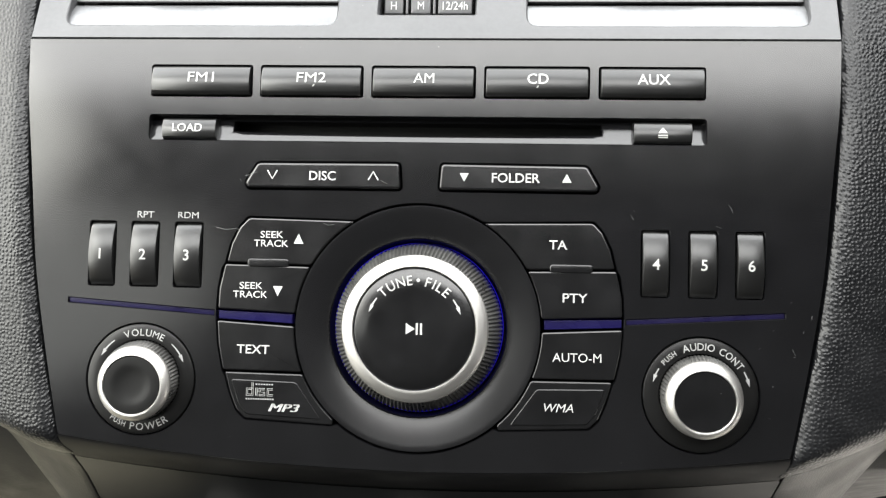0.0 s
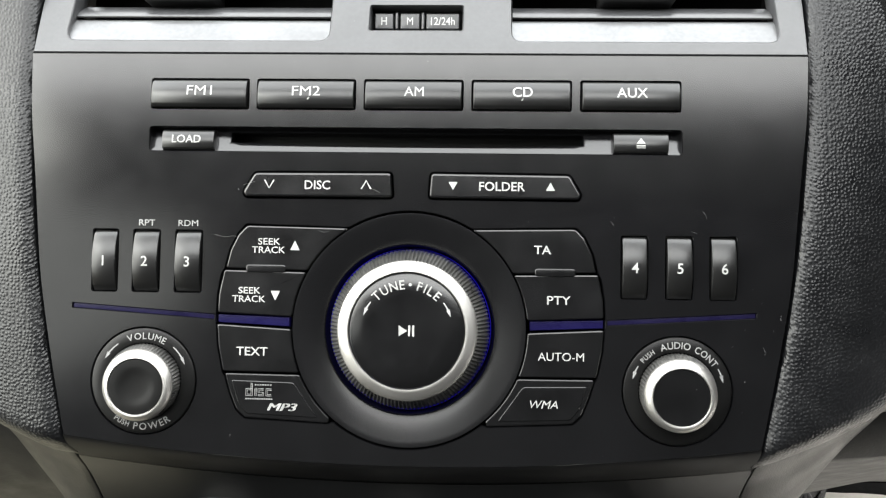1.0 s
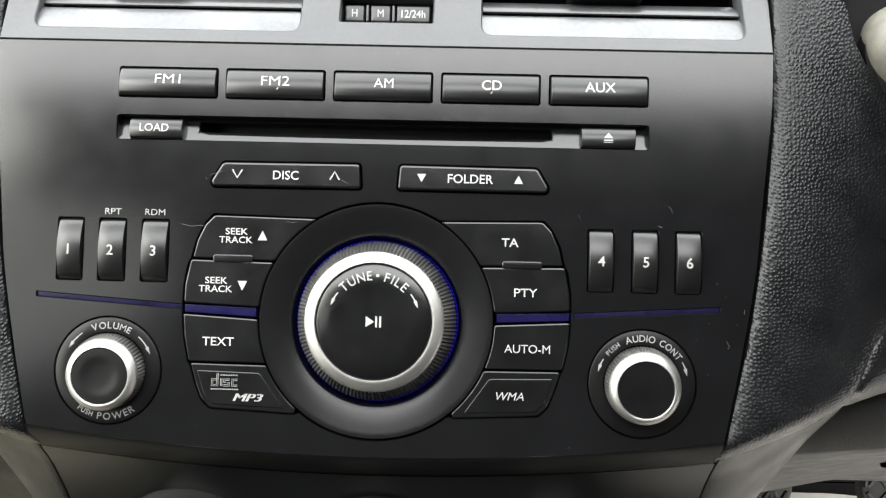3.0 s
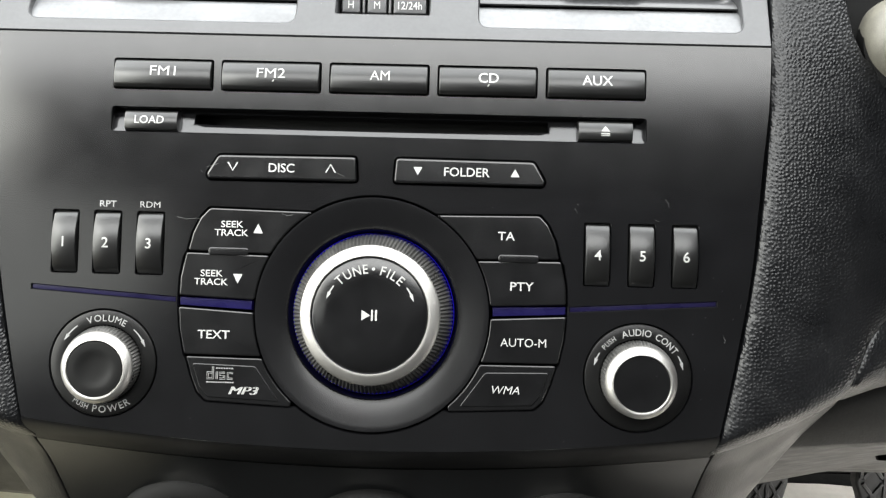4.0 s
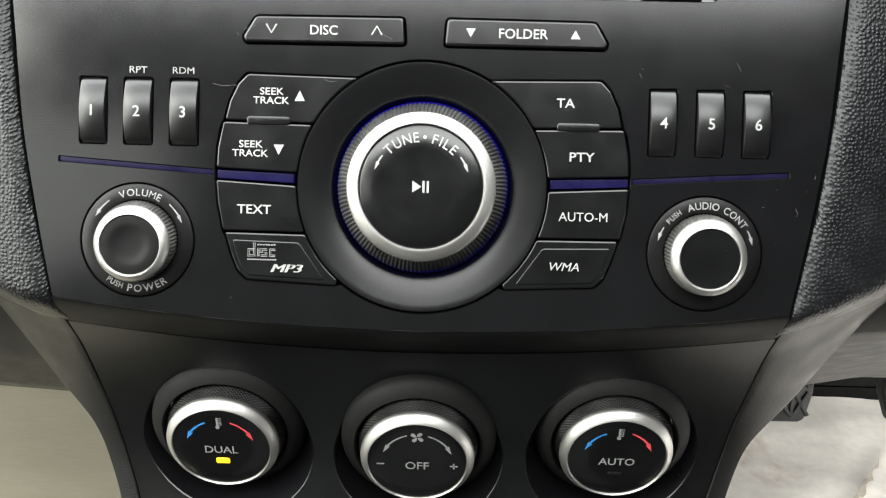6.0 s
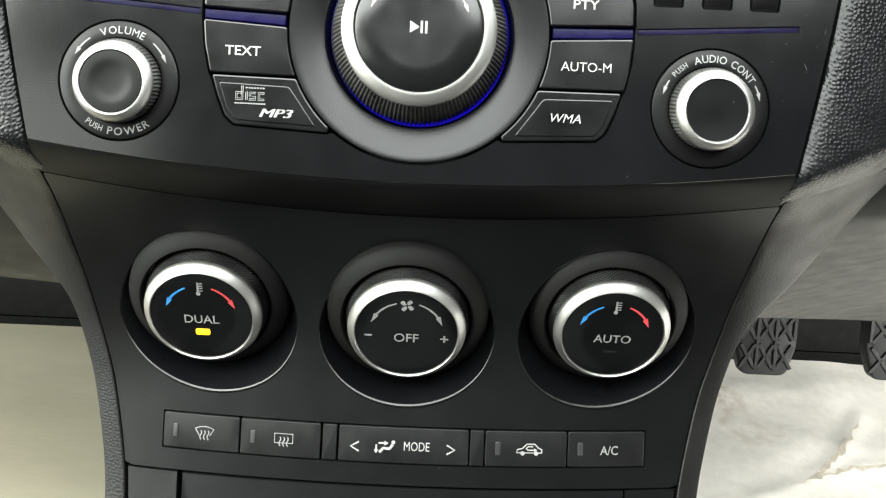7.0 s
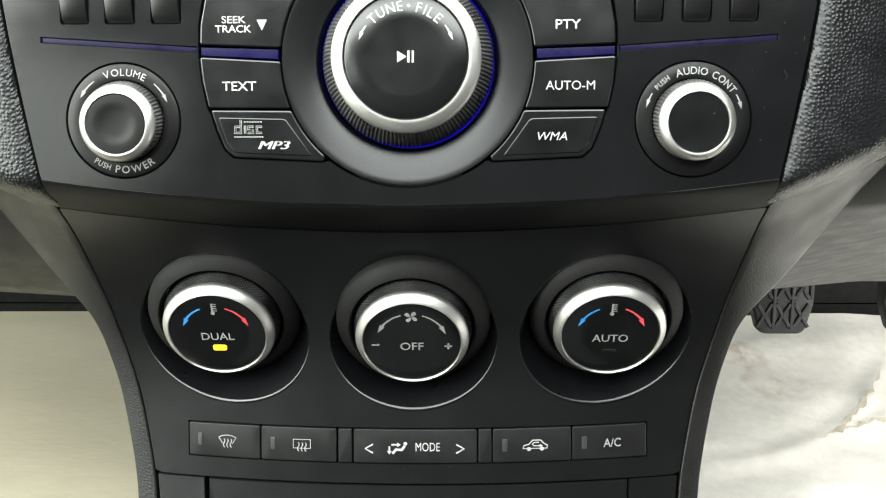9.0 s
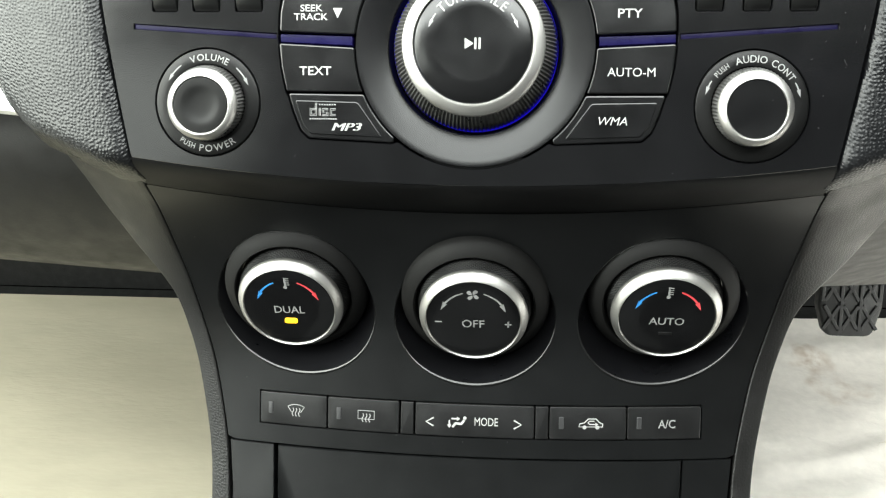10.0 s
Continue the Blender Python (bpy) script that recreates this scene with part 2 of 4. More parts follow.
def barrel(x0, x1, z0, z1, y0, y1, bulge, bevel=0.06, rows=14, lean=0.0):
    """A key whose face is bowed from its lower to its upper edge."""
    xs = [x0, x0 + bevel * 0.3, x0 + bevel, x1 - bevel, x1 - bevel * 0.3, x1]
    drop = [bevel, bevel * 0.3, 0, 0, bevel * 0.3, bevel]
    verts, faces = [], []
    for k in range(rows + 1):
        u = -1 + 2 * k / rows
        z = z0 + (z1 - z0) * (u + 1) / 2
        y = y1 - bulge * (1 - u * u) + lean * u
        end = bevel if abs(u) == 1 else 0
        verts += [(x, y + d + end, z) for x, d in zip(xs, drop)]
    w = len(xs)
    faces += [(k * w + i, k * w + i + 1, (k + 1) * w + i + 1, (k + 1) * w + i) for k in range(rows) for i in range(w - 1)]
    edge = [i for i in range(w)] + [k * w + w - 1 for k in range(1, rows + 1)] + [rows * w + i for i in range(w - 2, -1, -1)] + [k * w for k in range(rows - 1, 0, -1)]
    n = len(verts)
    verts += [(verts[i][0], y0, verts[i][2]) for i in edge]
    m = len(edge)
    faces += [(edge[i], edge[(i + 1) % m], n + (i + 1) % m, n + i) for i in range(m)]
    return verts, faces


def lathe(profile, n=96, x=0.0, z=0.0, knurl=0.0, teeth=0):
    """Profile of (radius, y), turned about the line through (x, z); knurl: depth of the ribs on it."""
    count = teeth * 2 if teeth else n
    verts, faces = [], []
    for k, (r, y) in enumerate(profile):
        for i in range(count):
            rr = r - (knurl if teeth and (i + k) % 2 else 0)
            a = 2 * math.pi * i / count
            verts.append((x + rr * math.cos(a), y, z + rr * math.sin(a)))
    for k in range(len(profile) - 1):
        for i in range(count):
            p, q, r, s = k * count + i, k * count + (i + 1) % count, (k + 1) * count + (i + 1) % count, (k + 1) * count + i
            if not teeth:
                faces.append((p, q, r, s))
            elif (i + k) % 2:
                faces += [(p, q, r), (p, r, s)]
            else:
                faces += [(p, q, s), (q, r, s)]
    if profile[-1][0] < 0.5 or profile[-1][1] == "cap":
        faces.append(tuple((len(profile) - 1) * count + i for i in range(count)))
    return verts, faces


def inside(p, poly):
    x, z, hit = p[0], p[1], False
    for (ax, az), (bx, bz) in zip(poly, poly[1:] + poly[:1]):
        if (az > z) != (bz > z) and x < (bx - ax) * (z - az) / (bz - az) + ax:
            hit = not hit
    return hit


def sheet(outline, holes, surface, step=0.6, lip=0.04, deep=0.5, edge=0.4, shallow=0, extra=()):
    """A moulded skin y = surface(x, z) with the outline and with holes, whose edges turn inward."""
    from mathutils.geometry import delaunay_2d_cdt
    outline, holes = ccw(outline), [ccw(h) for h in holes]
    pts, edges = [], []
    for loop in [outline] + holes:
        n = len(pts)
        pts += [Vector(p) for p in loop]
        edges += [(n + i, n + (i + 1) % len(loop)) for i in range(len(loop))]
    xs, zs = [p[0] for p in outline], [p[1] for p in outline]
    nx, nz = int((max(xs) - min(xs)) / step), int((max(zs) - min(zs)) / step)
    for i in range(1, nx):
        for k in range(1, nz):
            p = (min(xs) + (max(xs) - min(xs)) * (i + 0.13 * (k % 2)) / nx, min(zs) + (max(zs) - min(zs)) * k / nz)
            if inside(p, outline) and not any(inside(p, h) for h in holes):
                pts.append(Vector(p))
    pts += [Vector(p) for p in extra if inside(p, outline) and not any(inside(p, h) for h in holes)]
    v2, _, tris, *_ = delaunay_2d_cdt(pts, edges, [], 0, 1e-5)
    keep = []
    for t in tris:
        c = sum((v2[i] for i in t), Vector((0, 0))) / len(t)
        if inside(c, outline) and not any(inside(c, h) for h in holes):
            keep.append(tuple(t))
    verts = [(p.x, surface(p.x, p.y), p.y) for p in v2]
    shape = (verts, keep)
    for loop, sign, d in [(outline, 1, edge)] + [(h, -1, 0.02 if k < shallow else deep) for k, h in enumerate(holes)]:
        def ring(off, dy):
            return [(a, surface(x, z) + dy, b) for (x, z), (a, b) in zip(loop, inset(loop, off) if off else loop)]
        o = -sign * lip * 0.6
        shape = joined(shape, rings([ring(0, 0), ring(o * 0.4, lip * 0.4), ring(o, lip), ring(o, lip + d)], cap=False))
    return shape


def lerp(table, z):
    """A value between the rows (z, value) of a table in falling order of z."""
    zs = [r[0] for r in table][::-1]
    return float(np.interp(z, zs, [r[1] for r in table][::-1]))


def smooth_table(table):
    """The table through a soft curve."""
    z = np.linspace(table[0][0], table[-1][0], 60)
    v = np.array([lerp(table, a) for a in z])
    for _ in range(12):
        v[1:-1] = (v[:-2] + 2 * v[1:-1] + v[2:]) / 4
    return list(zip(z.tolist(), v.tolist()))


# ---- print ----
LETTERS = {}


def letters(text, height, shear=0.0, squeeze=1.0):
    """Outlines of a word in the built-in font, its baseline's middle at the origin, as (x, z) and faces."""
    weight = 0.0 if "M" in text else 0.010
    key = (text, shear)
    if key not in LETTERS:
        cu = bpy.data.curves.new("print", "FONT")
        cu.body, cu.size, cu.shear, cu.offset, cu.resolution_u = text, 1.0, shear, weight, 3
        ob = bpy.data.objects.new("print", cu)
        me = bpy.data.meshes.new_from_object(ob)
        LETTERS[key] = ([tuple(v.co[:2]) for v in me.vertices], [tuple(p.vertices) for p in me.polygons])
        bpy.data.objects.remove(ob)
        bpy.data.meshes.remove(me)
    pts, faces = LETTERS[key]
    if not pts:
        return [], []
    s = height / 0.70
    lo, hi = min(p[0] for p in pts), max(p[0] for p in pts)
    return [((x - (lo + hi) / 2) * s * squeeze, z * s) for x, z in pts], faces


def word(text, x, z, height, surface, lift=0.012, turn=0.0, **kw):
    """A word centred at (x, z), lying on the surface."""
    pts, faces = letters(text, height, **kw)
    c, s = math.cos(radians(turn)), math.sin(radians(turn))
    out = []
    for a, b in pts:
        b -= height / 2
        px, pz = x + a * c - b * s, z + a * s + b * c
        out.append((px, surface(px, pz) - lift, pz))
    return out, faces


def arc_word(text, x, z, r, middle, height, surface, gap=0.22, below=False, lift=0.012, **kw):
    """A word on a circle, centred on the angle middle."""
    widths = []
    for ch in text:
        pts, _ = letters(ch, height, **kw)
        widths.append((max(p[0] for p in pts) - min(p[0] for p in pts)) if pts else height * 0.35)
    total = sum(widths) + gap * height * (len(text) - 1)
    at, shapes = -total / 2, []
    for ch, w in zip(text, widths):
        mid = (at + w / 2) / r
        at += w + gap * height
        if ch == " ":
            continue
        ang = radians(middle) + (mid if below else -mid)
        cx, cz = x + r * math.cos(ang), z + r * math.sin(ang)
        shapes.append(word(ch, cx, cz, height, surface, lift, turn=math.degrees(ang) + (90 if below else -90), **kw))
    return joined(*shapes)


def stroke(points, width, surface, lift=0.012, closed=False):
    """A printed line of even width."""
    pts = [Vector(p) for p in points]
    n, left, right = len(pts), [], []
    for i, p in enumerate(pts):
        a = pts[i - 1] if (i or closed) else p
        b = pts[(i + 1) % n] if (i < n - 1 or closed) else p
        u, v = (p - a), (b - p)
        d = ((u.normalized() if u.length else Vector((0, 0))) + (v.normalized() if v.length else Vector((0, 0)))).normalized()
        m = Vector((-d.y, d.x)) * width / 2
        left.append(p + m)
        right.append(p - m)
    verts = [(p.x, surface(p.x, p.y) - lift, p.y) for p in left + right]
    faces = [(i, (i + 1) % n, n + (i + 1) % n, n + i) for i in range(n if closed else n - 1)]
    return verts, faces


def patch(poly, surface, lift=0.012):
    return [(x, surface(x, z) - lift, z) for x, z in poly], [tuple(range(len(poly)))]


def arrow_arc(x, z, r, a0, a1, width, head, surface, lift=0.012):
    """A bent arrow from the angle a0 to a1, its head at a1; the shaft swells towards the head."""
    n = 12
    verts, faces = [], []
    for k in range(n + 1):
        t = k / n
        a, w = radians(a0 + (a1 - a0) * t), width * (0.75 + 0.35 * t) / 2
        for rr in (r + w, r - w):
            px, pz = x + rr * math.cos(a), z + rr * math.sin(a)
            verts.append((px, surface(px, pz) - lift, pz))
    faces = [(2 * k, 2 * k + 1, 2 * k + 3, 2 * k + 2) for k in range(n)]
    s = 1 if a1 > a0 else -1
    a, tip = radians(a1), radians(a1) + s * head * 2.3 / r
    back = radians(a1) - s * head * 0.15 / r
    tri = [(r + head * 0.62, back), (r - head * 0.62, back), (r, tip)]
    shape = [(x + rr * math.cos(t), z + rr * math.sin(t)) for rr, t in tri]
    return joined((verts, faces), patch(shape, surface, lift))


def barrel_y(z0, z1, y1, bulge, lean=0.0):
    def f(x, z):
        u = -1 + 2 * (z - z0) / (z1 - z0)
        return y1 - bulge * (1 - u * u) + lean * u
    return f


def ribbed(profile, x, z, depth, ribs):
    """A turned skirt with straight ribs along its axis."""
    count, verts = ribs * 2, []
    for r, y in profile:
        for i in range(count):
            rr, t = r - (depth if i % 2 else 0), 2 * math.pi * i / count
            verts.append((x + rr * math.cos(t), y, z + rr * math.sin(t)))
    faces = [(k * count + i, k * count + (i + 1) % count, (k + 1) * count + (i + 1) % count, (k + 1) * count + i) for k in range(len(profile) - 1) for i in range(count)]
    return verts, faces


# ---- the car stereo ----
EDGE = smooth_table([(9.85, 13.96), (7.84, 13.95), (5.57, 13.72), (1.9, 13.42), (0.4, 13.18), (-2.0, 12.75), (-3.9, 12.36), (-4.6, 12.22), (-5.2, 12.1)])


def foot(x):
    """The lower edge of the stereo's flat face."""
    return -4.92 + 0.0056 * x * x


def seam(x):
    """Where the turned-under edge meets the climate panel: (y, z)."""
    return 2.32 - 0.0056 * x * x, -5.84 + 0.0060 * x * x


def face_y(x, z):
    """The flat face, rolled under below its foot."""
    d = foot(x) + 0.12 - z
    if d <= 0:
        return 0.0
    y1, z1 = seam(x)
    u = min(1.0, d / (foot(x) + 0.12 - z1))
    return y1 * (0.35 * u * u + 0.65 * u ** 1.25)


stereo = thing("car_stereo", "satin black car stereo with silver-ringed knobs, set in the dashboard", "car stereo")
zs = np.linspace(9.85, -3.8, 26)
side = [(lerp(EDGE, z), float(z)) for z in zs] 
low = [(float(x), foot(x) + 0.12) for x in np.linspace(12.33, -12.33, 61)]
outline = [(-x, z) for x, z in reversed(side)] + side + low

L_CLUSTER = {
    "seek_up": [(-5.86, 3.64)] + arc(4.20, 121.6, 150.9, 8) + [(-6.6, 2.1), (-6.44, 2.75), (-6.18, 3.3)],
    "seek_down": [(-6.66, 2.04)] + arc(4.20, 151.7, 174.6, 8) + [(-6.86, 0.50), (-6.83, 1.16)],
    "text": [(-6.87, 0.10)] + arc(4.20, 180.6, 202.3, 8) + [(-6.62, -1.58), (-6.80, -0.7)],
    "logo": [(-6.55, -1.64)] + arc(4.20, 203.3, 229.0, 10) + [(-2.80, -3.34), (-5.80, -3.20), (-6.1, -2.9), (-6.35, -2.3)],
}


def mirrored(poly):
    return ccw([(-x, z) for x, z in poly])


CLUSTER = {k: rounded(ccw(v), 0.1) for k, v in L_CLUSTER.items()}
CLUSTER |= {n: rounded(mirrored(L_CLUSTER[k]), 0.1) for n, k in (("traffic", "seek_up"), ("programme", "seek_down"), ("auto", "text"), ("format", "logo"))}

FM_X = [(-9.45, -5.98), (-5.58, -2.11), (-1.70, 1.76), (2.17, 5.62), (6.04, 9.48)]
FM_Z = (7.90, 8.90)
PRESET_X = [(-11.46, -10.60), (-9.98, -9.07), (-8.44, -7.53), (7.50, 8.36), (9.06, 9.93), (10.60, 11.46)]
PRESET_Z = (1.24, 3.42)
DISC = [(-5.62, 5.54), (-0.72, 5.57), (-0.66, 4.70), (-5.95, 4.68), (-6.03, 4.86)]
holes = [rect(a - 0.07, b + 0.07, FM_Z[0] - 0.07, FM_Z[1] + 0.07, 0.12) for a, b in FM_X]
holes += [rect(a - 0.06, b + 0.06, PRESET_Z[0] - 0.06, PRESET_Z[1] + 0.06, 0.12) for a, b in PRESET_X]
SLOT = rect(-9.55, 9.60, 6.30, 7.22, 0.15)
holes += [SLOT]
disc_poly = rounded(ccw(DISC), [0.12] * 5)
folder_poly = rounded(mirrored(DISC), 0.12)
holes += [inset(disc_poly, -0.08), inset(folder_poly, -0.08)]
# the middle cluster with the dish is one opening
top_arc = arc(4.25, 121.2, 58.8, 24)
right_edge = [(5.92, 3.72), (6.24, 3.36), (6.52, 2.78), (6.68, 2.1), (6.80, 1.9), (6.92, 1.16), (6.95, 0.30), (6.94, 0.1), (6.87, -0.7), (6.68, -1.62), (6.58, -1.78), (6.42, -2.32), (6.16, -2.96), (5.84, -3.26)]
bottom_arc = arc(4.25, -51.5, -128.5, 30)
opening = [(-x, z) for x, z in reversed(right_edge)] + top_arc + right_edge + [(2.82, -3.40)] + bottom_arc + [(-2.82, -3.40)]
holes += [rounded(ccw(opening), 0.08)]
for x in (-9.50, 9.45):
    holes.append(circle(x, -1.98, 1.945, 72))
# slots of the two light lines
LINE_L = [(-12.2, 0.58), (-6.98, 0.24), (-6.98, 0.46), (-12.2, 0.80)]
holes += [ccw(LINE_L), mirrored(LINE_L)]
part("faceplate", sheet(outline, holes, face_y, step=0.55, lip=0.045, deep=0.55, edge=0.7), FASCIA, stereo, "satin black moulded faceplate", smooth=35)
skirt = []
for k in range(16):
    u = k / 15
    w = 12.37 + 0.05 * u
    row = []
    for t in np.linspace(-1, 1, 81).tolist():
        x = w * t
        top, bottom = foot(x) + 0.12, seam(x)[1]
        z = top + (bottom - top) * u
        row.append((x, face_y(x, z) + (0.012 if k else 0.03), z))
    skirt.append(row)
skirt.append([(x, y + 0.05, z - 0.03) for x, y, z in skirt[-1]])
skirt.append([(x, y + 1.2, z) for x, y, z in skirt[-1]])
part("lower_edge", ([p for row in skirt for p in row], [(i * 81 + k, i * 81 + k + 1, (i + 1) * 81 + k + 1, (i + 1) * 81 + k) for i in range(len(skirt) - 1) for k in range(80)]), UNDER, stereo, "turned-under lower edge", smooth=50)
part("backing", prism([(-13, 9.6), (13, 9.6), (12, -3.8), (-12, -3.8)], 2.5, 1.3, 0.02), DARK, stereo)

for (a, b), text, hh in zip(FM_X, ("FM1", "FM2", "AM", "CD", "AUX"), (0.36,) * 5):
    f = barrel_y(*FM_Z, -0.10, 0.13, 0.05)
    key = part("source_button", barrel(a, b, *FM_Z, 0.5, -0.10, 0.13, 0.06, lean=0.05), BUTTON, stereo)
    part("legend", word(text, (a + b) / 2 + 0.03, 8.49, hh, f, lift=0.03, squeeze=1.2 if "FM" in text else 1.0), WHITE, key, "white lettering " + text, smooth=0)
# chips worn out of two legends
for x in (-3.72, 3.93):
    part("wear_mark", patch([(x - 0.06, 8.17), (x - 0.01, 8.17), (x + 0.04, 8.25), (x - 0.01, 8.25)], barrel_y(*FM_Z, -0.10, 0.13, 0.05), 0.03), WHITE, stereo, "small worn chip")

# the disc slot in its tray
def scoop(x, z):
    """The tray's floor, swept forward to its lower edge."""
    w = max(0.0, z - 6.30)
    return 0.02 + 0.66 * w - 0.26 * w * w


tray_poly = inset(SLOT, 0.03)
slot = [(float(x), 6.53 + 0.0030 * x * x) for x in np.linspace(-6.62, 6.15, 25)] + [(6.15, 7.06), (-6.62, 7.06)]
part("slot_tray", sheet(tray_poly, [slot], scoop, step=0.16, lip=0.02, deep=0.8, edge=0.3), FASCIA, stereo, "scooped tray round the narrow disc slot", smooth=60)
part("disc_slot", prism(inset(ccw(slot), -0.05), 1.25, 1.2, 0.01), DARK, stereo, "dark inside of the disc slot")
for x0, x1, text in ((-9.05, -7.15, "LOAD"), (7.16, 9.10, "")):
    f = barrel_y(6.38, 7.08, -0.02, 0.10, 0.04)
    key = part("load_button" if text else "eject_button", barrel(x0, x1, 6.38, 7.08, 0.45, -0.02, 0.10, 0.05, lean=0.04), BUTTON, stereo)
    if text:
        part("legend", word(text, -8.14, 6.74, 0.28, f, lift=0.03), WHITE, key, "white lettering LOAD", smooth=0)
    else:
        m = 8.12
        part("legend", joined(patch([(m - 0.16, 6.70), (m + 0.16, 6.70), (m, 6.90)], f), stroke([(m - 0.16, 6.62), (m + 0.16, 6.62)], 0.05, f), stroke([(m - 0.16, 6.55), (m + 0.16, 6.55)], 0.03, f)), WHITE, key, "white eject sign", smooth=0)

# disc and folder rockers
f = flat(-0.12)
disc_key = part("disc_button", prism(disc_poly, 0.5, -0.12, 0.08), GLOSS, stereo, smooth=8)
chevron = stroke([(-5.26, 5.28), (-5.09, 4.99), (-4.92, 5.28)], 0.05, f)
caret = stroke([(-1.77, 4.99), (-1.60, 5.28), (-1.43, 4.99)], 0.05, f)
part("legend", joined(word("DISC", -3.35, 5.12, 0.31, f), chevron, caret), WHITE, disc_key, "white lettering DISC between two chevrons", smooth=0)
folder_key = part("folder_button", prism(folder_poly, 0.5, -0.12, 0.08), GLOSS, stereo, smooth=8)
down = patch([(1.34, 5.27), (1.66, 5.27), (1.50, 4.98)], f)
up = patch([(4.79, 4.99), (5.11, 4.99), (4.95, 5.28)], f)
part("legend", joined(word("FOLDER", 3.24, 5.13, 0.315, f), down, up), WHITE, folder_key, "white lettering FOLDER between two triangles", smooth=0)

for (a, b), text in zip(PRESET_X, "123456"):
    f = barrel_y(*PRESET_Z, 0.05, 0.26)
    key = part("preset_button", barrel(a, b, *PRESET_Z, 0.5, 0.05, 0.26, 0.06, rows=18), BUTTON, stereo)
    part("legend", word(text, (a + b) / 2 + 0.0, 2.31, 0.36, f, lift=0.025), WHITE, key, "white numeral " + text, smooth=0)
for text, x in (("RPT", -9.53), ("RDM", -8.02)):
    part("legend", word(text, x, 3.70, 0.22, flat(0), squeeze=1.15), PALE, stereo, "grey lettering " + text, smooth=0)

# the middle cluster
f = flat(-0.06)
keys = {n: part(n + "_button", prism(CLUSTER[n], 0.6, -0.06, 0.055), GLOSS, stereo, smooth=8) for n in CLUSTER}
for n, z, tri in (("seek_up", 2.92, 1), ("seek_down", 1.16, -1)):
    x = -5.05 if n == "seek_up" else -5.72
    t = x + 0.93
    mark = patch([(t - 0.17, z - 0.15 * tri), (t + 0.17, z - 0.15 * tri), (t, z + 0.2 * tri)], f)
    part("legend", joined(word("SEEK", x, z + 0.155, 0.23, f, squeeze=1.15), word("TRACK", x - 0.02, z - 0.145, 0.23, f, squeeze=1.12), mark), WHITE, keys[n], "white lettering SEEK TRACK", smooth=0)
for n, text, x, z, h, kw in (("traffic", "TA", 4.70, 2.90, 0.30, {"squeeze": 1.1}), ("programme", "PTY", 5.29, 1.13, 0.30, {"squeeze": 1.15}), ("text", "TEXT", -5.58, -0.85, 0.30, {"squeeze": 1.1}),
                             ("auto", "AUTO-M", 5.38, -0.85, 0.295, {})):
    part("legend", word(text, x, z, h, f, **kw), WHITE, keys[n], "white lettering " + text, smooth=0)
# inlaid plates of the lower two, with the disc mark and MP3
for n in ("logo", "format"):
    plate = [(-6.30, -1.88), (-4.06, -1.93), (-3.18, -3.16), (-5.74, -3.06), (-6.04, -2.68)]
    part("plate", prism(rounded(ccw(plate) if n == "logo" else mirrored(plate), 0.1), 0.0, -0.10, 0.035), GLOSS, keys[n], smooth=8)
g = flat(-0.11)
part("legend", joined(*[word("MP3", -4.44 + d, -2.80, 0.265, g, lift=0.012 + abs(d) * 0.02, shear=0.3, squeeze=1.55) for d in (-0.018, 0.018)]), WHITE, keys["logo"], "white lettering MP3", smooth=0)
mark = []
for o in (0.0, 0.055):
    mark += [stroke([(-5.46 - o, -1.90), (-5.46 - o, -2.40 + o), (-5.72 + o, -2.40 + o), (-5.72 + o, -2.12 - o), (-5.46 - o, -2.12 - o)], 0.022, g),
             stroke([(-5.36 + o, -2.40), (-5.36 + o, -2.10)], 0.022, g),
             stroke([(-5.01, -2.12 - o), (-5.24 + o, -2.12 - o), (-5.24 + o, -2.26), (-5.01 - o, -2.26), (-5.01 - o, -2.40 + o), (-5.24, -2.40 + o)], 0.022, g),
             stroke([(-4.70, -2.12 - o), (-4.92 + o, -2.12 - o), (-4.92 + o, -2.40 + o), (-4.70, -2.40 + o)], 0.022, g)]
mark += [stroke([(x, -1.97), (x + 0.065, -1.97)], 0.05, g) for x in (-5.37, -5.27, -5.17, -5.07, -4.97, -4.87, -4.77)]
mark += [stroke([(x, -2.52), (x + 0.065, -2.52)], 0.05, g) for x in np.arange(-5.74, -4.72, 0.092).tolist()]
mark = [([(-5.30 + (x + 5.22) * 0.9, y, -2.25 + (z + 2.21) * 0.9) for x, y, z in v], q) for v, q in mark]
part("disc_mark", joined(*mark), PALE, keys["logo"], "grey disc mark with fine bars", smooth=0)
part("legend", word("WMA", 4.80, -2.52, 0.28, g, shear=0.25, squeeze=1.05), WHITE, keys["format"], "white lettering WMA", smooth=0)
for s in (-1, 1):
    part("indicator_window", prism(rect(s * 5.15 - 0.72, s * 5.15 + 0.72, 1.96, 2.24, 0.12), 0.3, -0.10, 0.04), GLOSS, stereo)
    strip = [(s * x, z) for x, z in ((-12.16, 0.61), (-7.0, 0.27), (-7.0, 0.43), (-12.16, 0.77))]
    part("light_line", prism(ccw(strip), 0.4, 0.06, 0.02), GUIDE, stereo, "dark blue light line")
    inner = [(s * x, z) for x, z in ((-6.86, 0.16), (-4.29, 0.04), (-4.28, 0.36), (-6.86, 0.44))]
    part("light_line", prism(ccw(inner), 0.4, 0.08, 0.03), GUIDE_LIT, stereo, "dark blue light line")

